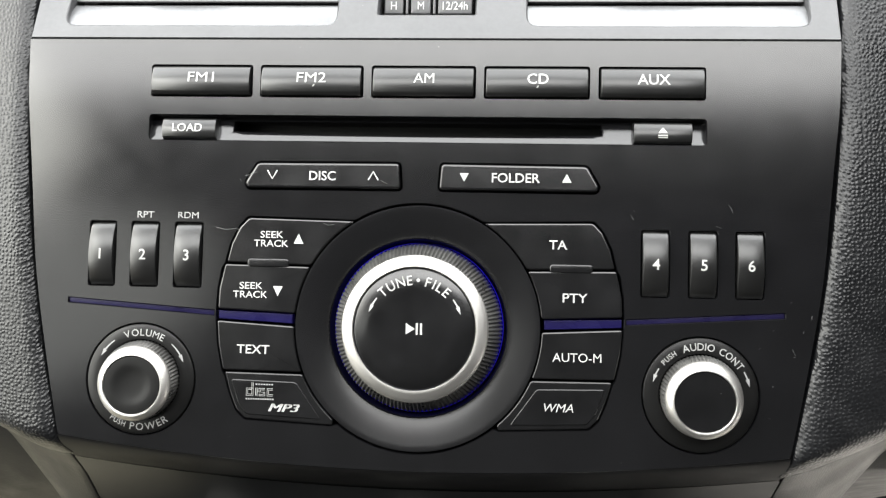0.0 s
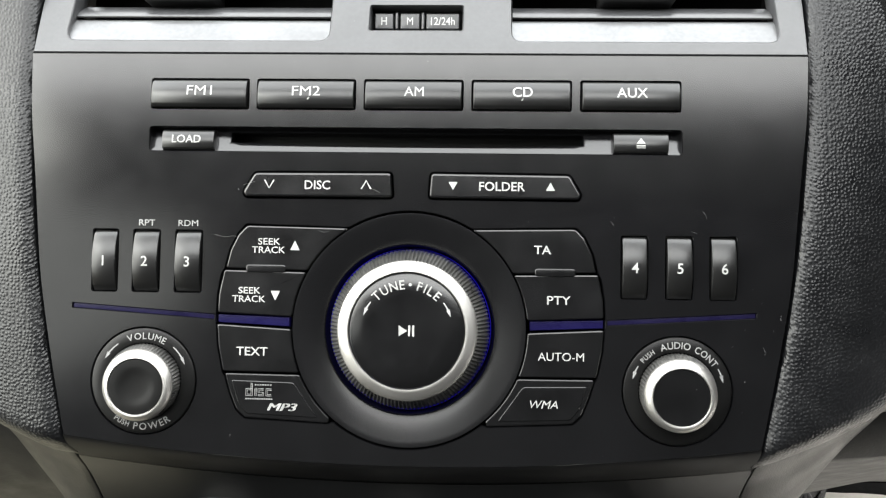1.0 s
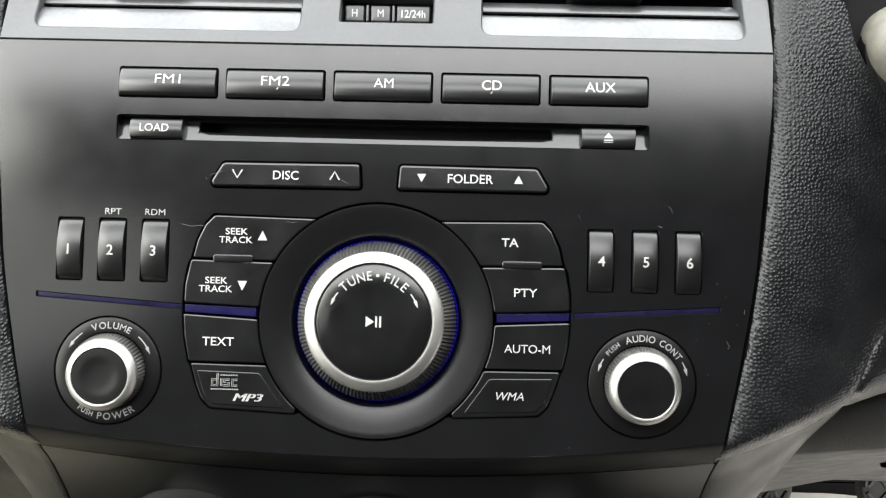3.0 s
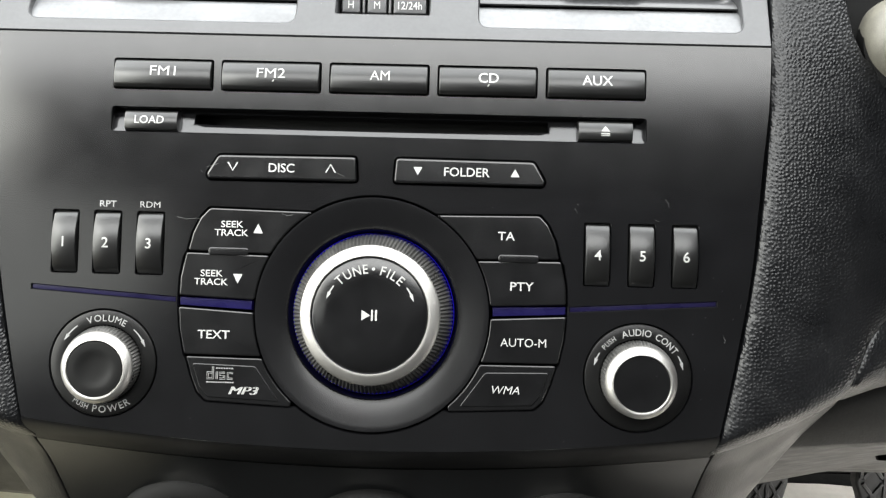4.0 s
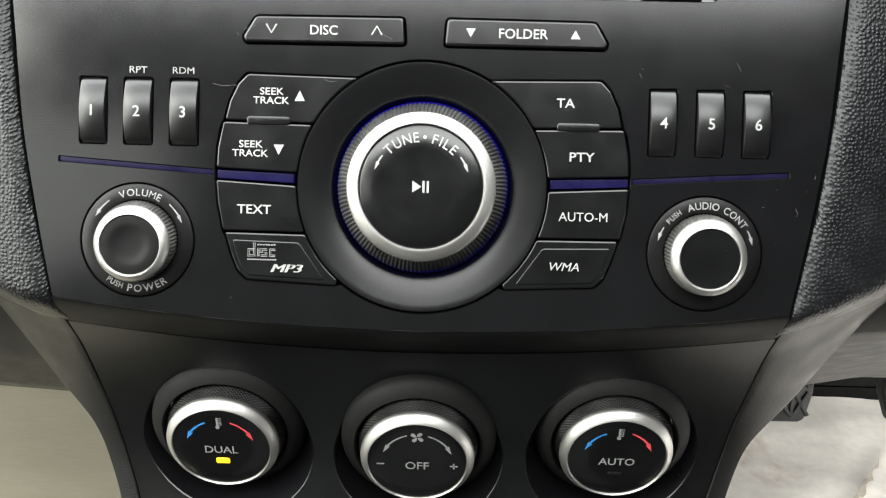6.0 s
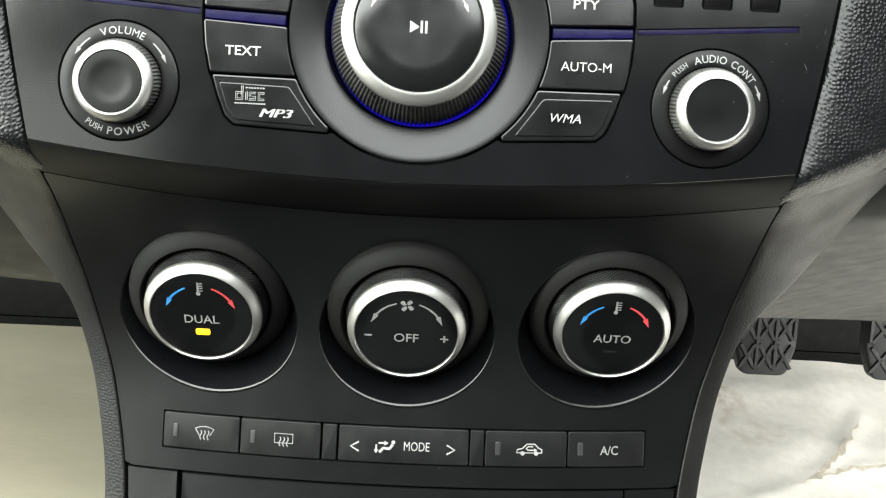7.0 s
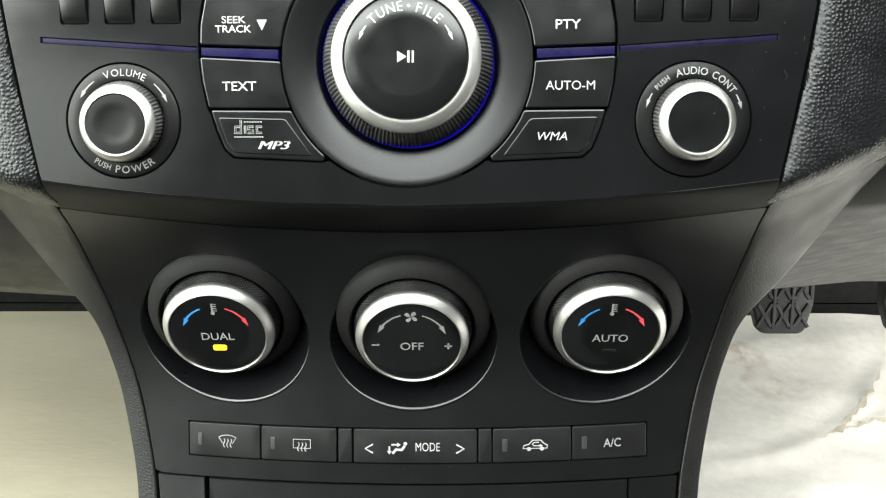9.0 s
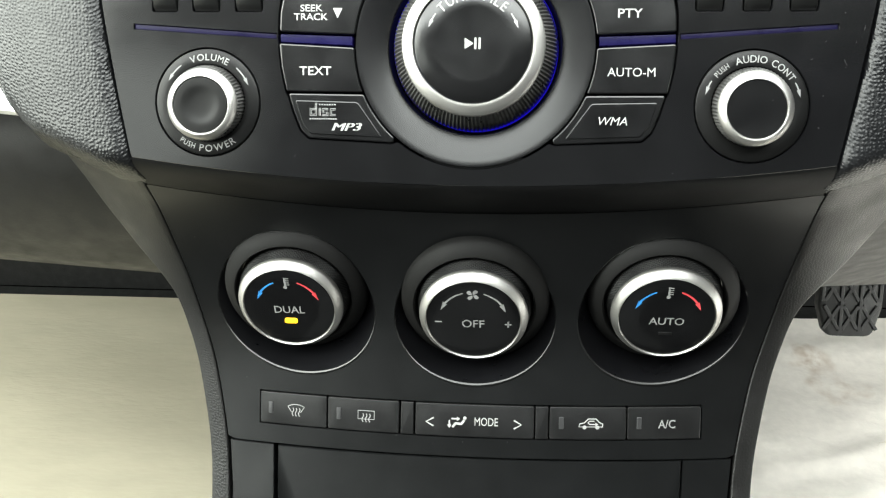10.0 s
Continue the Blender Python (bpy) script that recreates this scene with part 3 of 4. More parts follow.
# the dish and the tuning knob
part("dish", lathe([(4.16, 0.5), (4.16, 0.0), (4.14, -0.03), (4.08, -0.03), (3.94, 0.0), (3.7, 0.05), (3.4, 0.12), (3.15, 0.19), (3.06, 0.225), (3.03, 0.30)], 128), DISHED, stereo, "concave satin black dish")
part("dish_well", lathe([(3.04, 0.33), (3.02, 0.5), (3.0, 1.3)], 128), DARK, stereo)
part("light_ring", lathe([(2.885, 0.50), (2.915, 1.15)], 128, 0.012, 0.02), LED, stereo, "glowing blue ring")
knob = part("tuning_knob", ribbed([(2.90, 1.2)] + [(2.89 - 0.46 * t ** 1.4, 0.50 - 1.16 * t) for t in np.linspace(0, 1, 9)], 0, 0, 0.055, 124), KNURL, stereo, "large tuning knob with a knurled skirt", smooth=0)
part("silver_ring", lathe([(2.42, -0.55), (2.45, -0.66), (2.44, -0.74), (2.39, -0.81), (2.28, -0.87), (2.14, -0.93), (2.09, -0.945), (2.05, -0.945), (2.02, -0.89)], 128), SILVER, knob, "satin silver ring")
part("cap", lathe([(2.02, -0.80), (2.0, -0.87), (1.95, -0.90), (1.2, -0.87), (0.02, -0.85)], 96), GLOSS, knob, "gloss black cap")


def cap_y(x, z):
    r = math.hypot(x, z)
    return -0.905 + 0.055 * max(0.0, 1 - r / 2.0)


part("legend", joined(arc_word("TUNE", 0, 0, 1.60, 115, 0.32, cap_y, gap=0.26, squeeze=0.92), arc_word("FILE", 0, 0, 1.60, 61.5, 0.32, cap_y, gap=0.3, squeeze=0.95), patch(circle(0.10, 1.60, 0.06, 12), cap_y),
                      arrow_arc(0, 0, 1.60, 142, 152, 0.055, 0.11, cap_y), arrow_arc(0, 0, 1.60, 38, 27, 0.055, 0.11, cap_y)), WHITE, knob, "white lettering TUNE FILE between bent arrows", smooth=0)
part("play_mark", joined(patch([(-0.28, -0.19), (0.02, 0.0), (-0.28, 0.19)], cap_y), patch([(0.05, -0.19), (0.12, -0.19), (0.12, 0.19), (0.05, 0.19)], cap_y), patch([(0.19, -0.19), (0.26, -0.19), (0.26, 0.19), (0.19, 0.19)], cap_y)), WHITE, knob, "white play and pause sign", smooth=0)

# volume and audio knobs, their axes dipping a little
def dipped(mesh):
    verts, faces = mesh
    return [(x, y, z + 0.18 * min(y, 0.0)) for x, y, z in verts], faces


for x, name in ((-9.50, "volume"), (9.45, "audio")):
    z0 = -1.98
    disc = part("knob_disc", lathe([(1.885, 0.5), (1.885, 0.05), (1.87, 0.015), (1.84, 0.0), (1.45, -0.004), (1.37, 0.01), (1.345, 0.1)], 96, x, z0), CAP, stereo, "black disc round the " + name + " knob")
    k = part(name + "_knob", dipped(ribbed([(1.335, 0.1), (1.335, -0.12), (1.32, -0.30), (1.275, -0.50), (1.255, -0.56)], x, z0, 0.04, 66)), KNURL, stereo, "knurled knob with a silver ring", smooth=0)
    part("silver_ring", dipped(lathe([(1.245, -0.44), (1.262, -0.54), (1.24, -0.63), (1.15, -0.745), (1.04, -0.815), (1.0, -0.815), (0.975, -0.77)], 96, x, z0)), SILVER, k, "satin silver ring")
    bowl = [(0.98, -0.68), (0.972, -0.76), (0.95, -0.785), (0.74, -0.795), (0.62, -0.785), (0.50, -0.765), (0.38, -0.752), (0.2, -0.746), (0.02, -0.745)] if name == "volume" else [(0.98, -0.68), (0.972, -0.76), (0.95, -0.785), (0.5, -0.765), (0.02, -0.76)]
    part("cap", dipped(lathe(bowl, 72, x, z0)), CAP if name == "volume" else GLOSS, k, "dished black cap" if name == "volume" else "gloss black cap")
    f = flat(-0.006)
    if name == "volume":
        words = [arc_word("VOLUME", x, z0, 1.60, 87, 0.235, f, gap=0.24), arc_word("PUSH", x, z0, 1.62, 243, 0.19, f, gap=0.16, below=True, squeeze=0.85), arc_word("POWER", x, z0, 1.62, 283, 0.245, f, below=True)]
    else:
        words = [arc_word("AUDIO", x, z0, 1.60, 93, 0.24, f, gap=0.16, squeeze=0.95), arc_word("CONT", x, z0, 1.60, 51, 0.24, f, gap=0.16, squeeze=0.9), arc_word("PUSH", x, z0, 1.60, 131, 0.18, f, gap=0.18, squeeze=0.85)]
    ends = (126, 143, 49, 31) if name == "volume" else (148, 157, 30, 20)
    words += [arrow_arc(x, z0, 1.61, ends[0], ends[1], 0.05, 0.11, f), arrow_arc(x, z0, 1.61, ends[2], ends[3], 0.05, 0.11, f)]
    part("legend", joined(*words), PALE, disc, "grey lettering on an arc", smooth=0)

# fine scratches in the faceplate
random.seed(4)
scratch = [[(-7.05, 3.30), (-6.7, 3.22), (-6.35, 3.26), (-5.95, 3.18)], [(-6.25, 4.99), (-6.2, 4.90)], [(-6.03, 5.08), (-5.6, 5.22)], [(-3.3, 3.5), (-3.1, 3.42), (-2.9, 3.46)],
           [(7.1, 3.95), (7.2, 3.78)], [(9.9, 3.62), (10.1, 3.55)], [(12.4, -0.4), (12.5, -0.6)], [(-1.35, 4.98), (-1.1, 4.86)],
           [(10.30, 4.34), (10.40, 4.22), (10.44, 4.08)], [(13.03, 0.72), (13.0, 0.56)]]
for x, z in ((12.34, 1.12), (11.75, 0.19), (12.75, 0.14), (11.32, -0.41), (12.43, -0.66), (11.76, -1.64), (11.70, -2.68), (7.23, 4.07), (11.64, 9.07), (6.86, -4.3), (-6.0, -2.61), (-6.32, -3.85)):
    turn = random.uniform(0, math.pi)
    scratch.append([(x, z), (x + 0.06 * math.cos(turn), z + 0.06 * math.sin(turn))])
for line in scratch:
    part("scratch", stroke(line, 0.009, flat(-0.07 if -6.6 < line[0][0] < -2.5 and line[0][1] < 3.7 else -0.128 if 4.6 < line[0][1] < 5.5 and line[0][0] > -6.1 else 0.0), 0.008), HAIRLINE, stereo, smooth=0)

# ---- the vent panel above ----
vents = thing("vent_panel", "satin graphite panel with two air vents above the stereo", "air vents")


def upper_y(x, z):
    return 0.10 + 0.42 * (z - 9.95)


VENT = [rect(3.50, 13.15, 10.42, 15.2, 0.45), rect(-12.95, -3.10, 10.42, 15.2, 0.45)]
CLOCK = rect(-1.72, 1.78, 10.86, 11.98, 0.12)
HAZARD = rect(-1.1, 1.25, 12.62, 14.4, 0.15)
up_out = [(-13.98, 9.96), (13.98, 9.96), (14.08, 12.0), (14.1, 16.0), (-14.1, 16.0), (-14.08, 12.0)]
part("faceplate", sheet(up_out, VENT + [CLOCK, HAZARD], upper_y, step=0.6, lip=0.08, deep=0.9, edge=0.8), UPPER, vents, smooth=35)
for x0, x1 in ((3.50, 13.15), (-12.95, -3.10)):
    ramp = [(upper_y(0, 10.42) + 0.10, 10.30), (0.50, 10.52), (0.68, 10.82), (0.90, 11.18), (1.15, 11.42), (3.0, 11.55)]
    lip = [(x, y, z) for x in (x0 - 0.1, x1 + 0.1) for y, z in ramp]
    # windscreen light on the lip is helped by a brighter material than the panel's
    part("vent_lip", (lip, [(k, k + 1, k + 7, k + 6) for k in range(5)]), SATIN, vents, "sloping lower lip of the vent")
    part("vent_throat", prism([(x0 - 0.2, 11.5), (x1 + 0.2, 11.5), (x1 + 0.2, 15.4), (x0 - 0.2, 15.4)], 6.0, 3.4, 0.02), DARK, vents)
    for k in range(3):
        z = 11.52 + 1.25 * k
        y = upper_y(0, z) + 0.35
        sec = [(y + 0.05, z), (y, z + 0.04), (y + 0.02, z + 0.10), (y + 0.40, z + 0.40), (y + 0.9, z + 0.66), (y + 1.6, z + 0.85), (y + 1.6, z + 0.72), (y + 0.5, z + 0.30)]
        part("vent_slat", joined(rings([[(x, a, c) for a, c in sec] for x in (x0 + 0.08, x1 - 0.08)], cap=False)), UPPER, vents)
    m = (x0 + x1) / 2 - (0.1 if x0 > 0 else 1.0)
    tab = part("vent_tab", prism(rect(m - 1.4, m + 1.4, 12.20, 12.95, 0.2), upper_y(0, 12.4) + 1.4, upper_y(0, 12.4) + 0.05, 0.12), MATTE, vents, "adjusting tab")
    part("tab_plate", prism(rect(m - 1.2, m + 1.2, 12.30, 12.66, 0.12), upper_y(0, 12.4) + 0.2, upper_y(0, 12.4) - 0.02, 0.06), SATIN, tab, "silver plate")
part("clock_recess", prism(inset(CLOCK, -0.06), 2.6, 1.62, 0.02), DARK, vents)
fy = flat(1.16)
for x0, x1, text in ((-1.56, -0.86, "H"), (-0.60, 0.12, "M"), (0.37, 1.60, "12/24h")):
    key = part("clock_button", prism(rect(x0, x1, 11.12, 11.72, 0.05), 2.4, fy(0, 0), 0.05), UPPER, vents)
    part("legend", word(text, (x0 + x1) / 2, 11.43, 0.29, fy, squeeze=0.85), WHITE, key, "white lettering " + text, smooth=0)
for x in (-0.73, 0.245):
    part("clock_rib", prism(rect(x - 0.05, x + 0.05, 11.12, 11.74, 0.03), 2.4, fy(0, 0) - 0.02, 0.03), UPPER, vents)
part("hazard_button", prism(inset(ccw(HAZARD), 0.14), 1.4, 0.16, 0.05, upper_y), UPPER, vents, "pale button above the clock")

# ---- the climate panel ----
LOWER = PANEL @ pose(0, 0, 0.0028)
G = smooth_table([(-5.98, 2.2), (-7.0, 2.85), (-8.0, 3.35), (-9.0, 3.75), (-10.5, 4.05), (-12.5, 4.05), (-13.9, 3.92), (-15.2, 3.85), (-16.0, 3.8), (-17.0, 3.7), (-20.0, 3.2)])
CURVE = smooth_table([(-5.98, -0.005), (-7.5, 0.002), (-9.5, 0.0075), (-12.0, 0.0105), (-14.0, 0.012), (-20.0, 0.012)])


def clim_y(x, z):
    """The panel's skin: hollow under the stereo, bowed across lower down."""
    zz = z - 0.0056 * x * x * max(0.0, min(1.0, (z + 10) / 4))
    zz = max(min(zz, -5.98), -20)
    return lerp(G, zz) + lerp(CURVE, zz) * x * x


CSIDE = smooth_table([(-4.6, 12.54), (-5.15, 12.5), (-6.5, 12.43), (-8.2, 12.18), (-9.0, 12.0), (-10.4, 11.7), (-11.2, 11.5), (-12.5, 11.1), (-14.8, 10.67), (-16.2, 10.43), (-18.0, 10.3), (-20.0, 10.25)])
climate = thing("climate_panel", "matte black climate control panel with three silver-ringed dials", "climate panel", LOWER)
TIP = 29.0
KNOB_AT = [(-7.44, 3.45, -10.13), (-0.05, 2.98, -10.36), (7.40, 3.45, -10.13)]
DOWN = Matrix.Rotation(radians(TIP), 4, "X")


def knob_frame(c):
    return Matrix.Translation(c) @ DOWN


def rim(c, r, n=72):
    """Where the bowl about the dial's axis, r times its usual size, meets the panel's skin."""
    m = knob_frame(c)
    e, nn, out = (m.to_3x3() @ Vector((0, 0, 1))), (m.to_3x3() @ Vector((0, -1, 0))), []
    size = [r * float(np.interp(math.sin(2 * math.pi * k / n), (-1.0, -0.87, -0.7, -0.42, -0.17, 0.0, 0.3, 0.6, 0.8), (3.04, 3.2, 3.42, 3.57, 3.50, 3.30, 3.06, 3.0, 2.99))) for k in range(n)]
    for _ in range(6):
        size = [(size[k - 1] + 2 * size[k] + size[(k + 1) % n]) / 4 for k in range(n)]
    for k, q in enumerate(size):
        a, s = 2 * math.pi * k / n, -1.0
        for _ in range(30):
            p = Vector(c) + Vector((1, 0, 0)) * q * math.cos(a) + e * q * math.sin(a) + nn * s
            s -= (clim_y(p.x, p.z) - p.y) / nn.y * -0.7
        out.append((p.x, p.z))
    return out


cs = [(lerp(CSIDE, z), float(z)) for z in np.linspace(-5.30, -15.9, 24)]
top = [(float(x), seam(x)[1] - 0.34) for x in np.linspace(-12.42, 12.42, 41)]


def shelf_z(x):
    return -16.0


bottom = [(float(x), shelf_z(x)) for x in np.linspace(10.2, -10.2, 21)]
cl_out = [(-x, z) for x, z in reversed(cs)] + top + cs + bottom
rims = [rim(c, r) for c, r in zip(KNOB_AT, (1.0, 0.955, 1.0))]


def row_z(x):
    return 0.0003 * x * x


ROW = [(-9.0, -6.08), (-6.02, -3.04), (-2.96, -2.44), (-2.36, 2.40), (2.46, 2.96), (3.02, 6.06), (6.12, 9.08)]
row_poly = [(float(x), -15.26 + row_z(x)) for x in np.linspace(-9.06, 9.14, 25)] + [(float(x), -13.84 + row_z(x)) for x in np.linspace(9.14, -9.06, 25)]
part("faceplate", sheet(cl_out, rims + [row_poly], clim_y, step=0.5, lip=0.05, deep=0.7, edge=0.5, shallow=3), CLIMATE, climate, "curved matte black faceplate", smooth=15)
part("row_backing", prism(inset(ccw(row_poly), -0.1), 1.3, 0.55, 0.02, clim_y), DARK, climate)

for c, loop, name in zip(KNOB_AT, rims, ("temperature", "fan", "temperature")):
    m = knob_frame(c)
    rim3 = [(x, clim_y(px, pz) + 0.06, z) for (x, z), (px, pz) in zip(inset(ccw(loop), 0.03), ccw(loop))]
    n = len(rim3)
    loops = [rim3]
    for r, y in ((3.0, 1.75), (2.97, 1.9), (2.94, 2.0)):
        ring = []
        for k, (px, py, pz) in enumerate(rim3):
            q = m.inverted() @ Vector((px, py, pz))
            a = math.atan2(q.z, q.x)
            ring.append(tuple(m @ Vector((r * math.cos(a), y, r * math.sin(a)))))
        loops.append(ring)
    part("dial_bowl", rings(loops, cap=False), BOWL, climate, "dark bowl round the dial")
    bead = []
    for k in range(8):
        t = 2 * math.pi * k / 8
        row = []
        for x, y, z in rim3:
            v = Vector((x - c[0], z - c[2])).normalized()
            r = 0.004 + 0.085 * max(0.0, -v.y)
            row.append((x + v.x * r * math.cos(t), y - 0.05 - r * math.sin(t), z + v.y * r * math.cos(t)))
        bead.append(row)
    part("bowl_rim", rings(bead + [bead[0]], cap=False), BUTTON, climate, "rounded rim of the bowl")
    part("dial_collar", moved(lathe([(2.97, 2.4), (2.97, 1.42), (2.95, 1.28), (2.88, 1.14), (2.72, 0.98), (2.52, 0.83), (2.43, 0.79), (2.37, 0.84), (2.34, 1.0), (2.33, 1.6)], 96), m), COLLAR, climate, "matte collar behind the dial")
    dial = part(name + "_dial", moved(lathe([(2.30, 1.7)] + [(2.30 - 0.20 * t ** 1.3, 1.18 - 0.86 * t) for t in np.linspace(0, 1, 15)], 0, knurl=0.035, teeth=90), m), RUBBER, climate, "dial with a knurled skirt and silver ring", smooth=0)
    part("silver_ring", moved(lathe([(2.10, 0.55), (2.13, 0.38), (2.125, 0.29), (2.09, 0.22), (1.99, 0.10), (1.90, 0.01), (1.86, -0.01), (1.835, 0.02), (1.82, 0.08)], 96), m), SILVER, dial, "satin silver ring")
    part("cap", moved(lathe([(1.83, 0.2), (1.82, 0.06), (1.77, 0.03), (1.0, 0.06), (0.02, 0.08)], 96), m), GLOSS, dial, "black cap")
    f = flat(0.045)
    if name == "temperature":
        text = "DUAL" if c[0] < 0 else "AUTO"
        part("legend", moved(word(text, 0, -0.10 if c[0] < 0 else -0.16, 0.34, f, lift=0.012), m), PALE, dial, "grey lettering " + text, smooth=0)
        stem = joined(stroke([(-0.03, 1.46), (-0.03, 1.05)], 0.07, f), patch(circle(-0.03, 1.0, 0.08, 12), f), *[stroke([(0.0, z), (0.14, z)], 0.04, f) for z in (1.42, 1.32, 1.22, 1.12)])
        part("thermometer_mark", moved(stem, m), PALE, dial, "grey thermometer sign", smooth=0)
        part("blue_arrow", moved(arrow_arc(0, 0, 1.30, 112, 146, 0.08, 0.16, f), m), BLUE, dial, "blue bent arrow", smooth=0)
        part("red_arrow", moved(arrow_arc(0, 0, 1.30, 70, 34, 0.08, 0.16, f), m), RED, dial, "red bent arrow", smooth=0)
        if c[0] < 0:
            part("indicator", moved(prism(rect(-0.26, 0.26, -0.80, -0.55, 0.08), 0.1, 0.035, 0.01), m), AMBER, dial, "lit amber indicator")
        else:
            part("indicator", moved(prism(rect(-0.26, 0.26, -0.84, -0.72, 0.03), 0.1, 0.045, 0.005), m), BUTTON, dial, "unlit indicator")
    else:
        blades = []
        for k in range(4):
            a = radians(45 + 90 * k)
            pts = [(0.02, 0.0), (0.10, 0.10), (0.24, 0.10), (0.27, 0.0), (0.20, -0.06), (0.08, -0.03)]
            blades.append(patch([(x * math.cos(a) - z * math.sin(a), 1.22 + x * math.sin(a) + z * math.cos(a)) for x, z in pts], f))
        part("fan_mark", moved(joined(*blades), m), PALE, dial, "grey fan sign", smooth=0)
        part("legend", moved(joined(word("OFF", 0, -0.16, 0.36, f, lift=0.012), arrow_arc(0, 0, 1.34, 106, 144, 0.07, 0.16, f), arrow_arc(0, 0, 1.34, 72, 34, 0.07, 0.16, f),
                                    stroke([(-1.50, -0.10), (-1.22, -0.10)], 0.07, f), stroke([(1.22, -0.16), (1.50, -0.16)], 0.07, f), stroke([(1.36, -0.30), (1.36, -0.02)], 0.07, f)), m), PALE, dial, "grey lettering OFF with bent arrows, minus and plus", smooth=0)


# the row of keys
def row_face(x, z):
    return clim_y(x, z) - 0.05


def wavy(x, z, h):
    return [(x + 0.035 * math.sin(k * 1.15), z - h * k / 6) for k in range(7)]


names = ("windscreen_heat_button", "rear_heat_button", "blank_insert", "mode_button", "blank_insert", "recirculation_button", "cooling_button")
for (a, b), name in zip(ROW, names):
    n = 9
    xs = np.linspace(a, b, n)
    poly = [(float(x), -15.20 + row_z(x)) for x in xs] + [(float(x), -13.90 + row_z(x)) for x in xs[::-1]]
    key = part(name, prism(rounded(poly, 0.08), 0.6, -0.05, 0.035, clim_y), MATTE, climate)
    mid, zc = (a + b) / 2, -14.56 + row_z((a + b) / 2)
    f = row_face
    marks = []
    if "heat" in name:
        mx, mz = mid + 0.13, zc
        if name.startswith("wind"):
            marks = [stroke([(mx - 0.36, mz + 0.14), (mx - 0.18, mz + 0.21), (mx, mz + 0.23), (mx + 0.18, mz + 0.21), (mx + 0.36, mz + 0.14), (mx + 0.2, mz - 0.1)], 0.035, f), stroke([(mx - 0.36, mz + 0.14), (mx - 0.2, mz - 0.1)], 0.035, f)]
        else:
            marks = [stroke([(mx - 0.34, mz - 0.14), (mx - 0.34, mz + 0.2), (mx + 0.34, mz + 0.2), (mx + 0.34, mz - 0.14)], 0.035, f, closed=True)]
        marks += [stroke(wavy(mx + d, mz + 0.08, 0.34), 0.04, f) for d in (-0.14, 0.0, 0.14)]
    elif name.startswith("mode"):
        marks = [word("MODE", 0.50, -14.56, 0.33, f, squeeze=0.72), stroke([(-1.62, -14.47), (-1.92, -14.64), (-1.62, -14.81)], 0.06, f), stroke([(1.60, -14.47), (1.90, -14.64), (1.60, -14.81)], 0.06, f),
                 stroke([(-0.98, -14.54), (-0.98, -14.76)], 0.06, f), patch([(-1.07, -14.72), (-0.89, -14.72), (-0.98, -14.86)], f), stroke([(-0.90, -14.48), (-0.66, -14.48)], 0.06, f), patch([(-0.68, -14.39), (-0.68, -14.57), (-0.54, -14.48)], f),
                 stroke([(-0.86, -14.82), (-0.72, -14.66), (-0.50, -14.68), (-0.38, -14.52)], 0.10, f), patch(circle(-0.36, -14.44, 0.07, 10), f)]
    elif name.startswith("recirc"):
        mx, mz = 4.66, zc
        car = [(mx - 0.48, mz - 0.12), (mx - 0.44, mz + 0.0), (mx - 0.26, mz + 0.04), (mx - 0.10, mz + 0.2), (mx + 0.20, mz + 0.2), (mx + 0.34, mz + 0.06), (mx + 0.47, mz + 0.0), (mx + 0.46, mz - 0.12)]
        marks = [stroke(car, 0.045, f, closed=True), stroke([(mx + 0.14, mz + 0.11), (mx - 0.05, mz + 0.11), (mx - 0.12, mz + 0.04), (mx - 0.05, mz - 0.02), (mx + 0.2, mz - 0.02)], 0.045, f), patch([(mx + 0.18, mz + 0.05), (mx + 0.18, mz - 0.09), (mx + 0.30, mz - 0.02)], f),
                 patch(circle(mx - 0.25, mz - 0.14, 0.08, 10), f), patch(circle(mx + 0.26, mz - 0.14, 0.08, 10), f)]
    elif name.startswith("cool"):
        marks = [word("A/C", 7.70, zc - 0.02, 0.33, f, squeeze=0.9)]
    if marks:
        part("legend", joined(*marks), WHITE if name.startswith(("mode", "recirc")) else PALE, key, "grey " + ("lettering MODE with a seated outline" if "mode" in name else "lettering A/C" if "cool" in name else "sign"), smooth=0)
    if name not in ("blank_insert", "mode_button"):
        part("indicator", prism(rect(a + 0.37, a + 0.56, zc - 0.22, zc + 0.26, 0.03), 0.1, -0.085, 0.025, clim_y), FROSTED, key, "unlit frosted indicator")

# ---- the lower tray lid ----
tray = thing("console_tray_lid", "closed matte black lid of the console tray below the climate panel", "storage lid", LOWER)
lid_top = [(float(x), shelf_z(x) - 0.12) for x in np.linspace(-8.18, 8.30, 21)]
part("lid", sheet([(-8.05, -20.0)] + lid_top + [(8.15, -20.0)], [], clim_y, step=0.8, lip=0.05, edge=0.6), CLIMATE, tray, smooth=35)
for s in (-1, 1):
    xs = np.linspace(8.42, 10.38, 6)
    wing = [(s * float(x), shelf_z(x) - 0.10) for x in xs] + [(s * 10.2, -18.0), (s * 10.15, -20.0), (s * 8.28, -20.0)]
    part("wing", sheet(ccw(wing), [], lambda x, z: clim_y(x, z) + 0.03, step=0.6, lip=0.05, edge=0.6), CLIMATE, tray, smooth=35)
part("backing", prism([(-10.6, -16.0), (10.6, -16.0), (10.4, -20), (-10.4, -20)], 5.0, 0.7, 0.02, clim_y), DARK, tray)

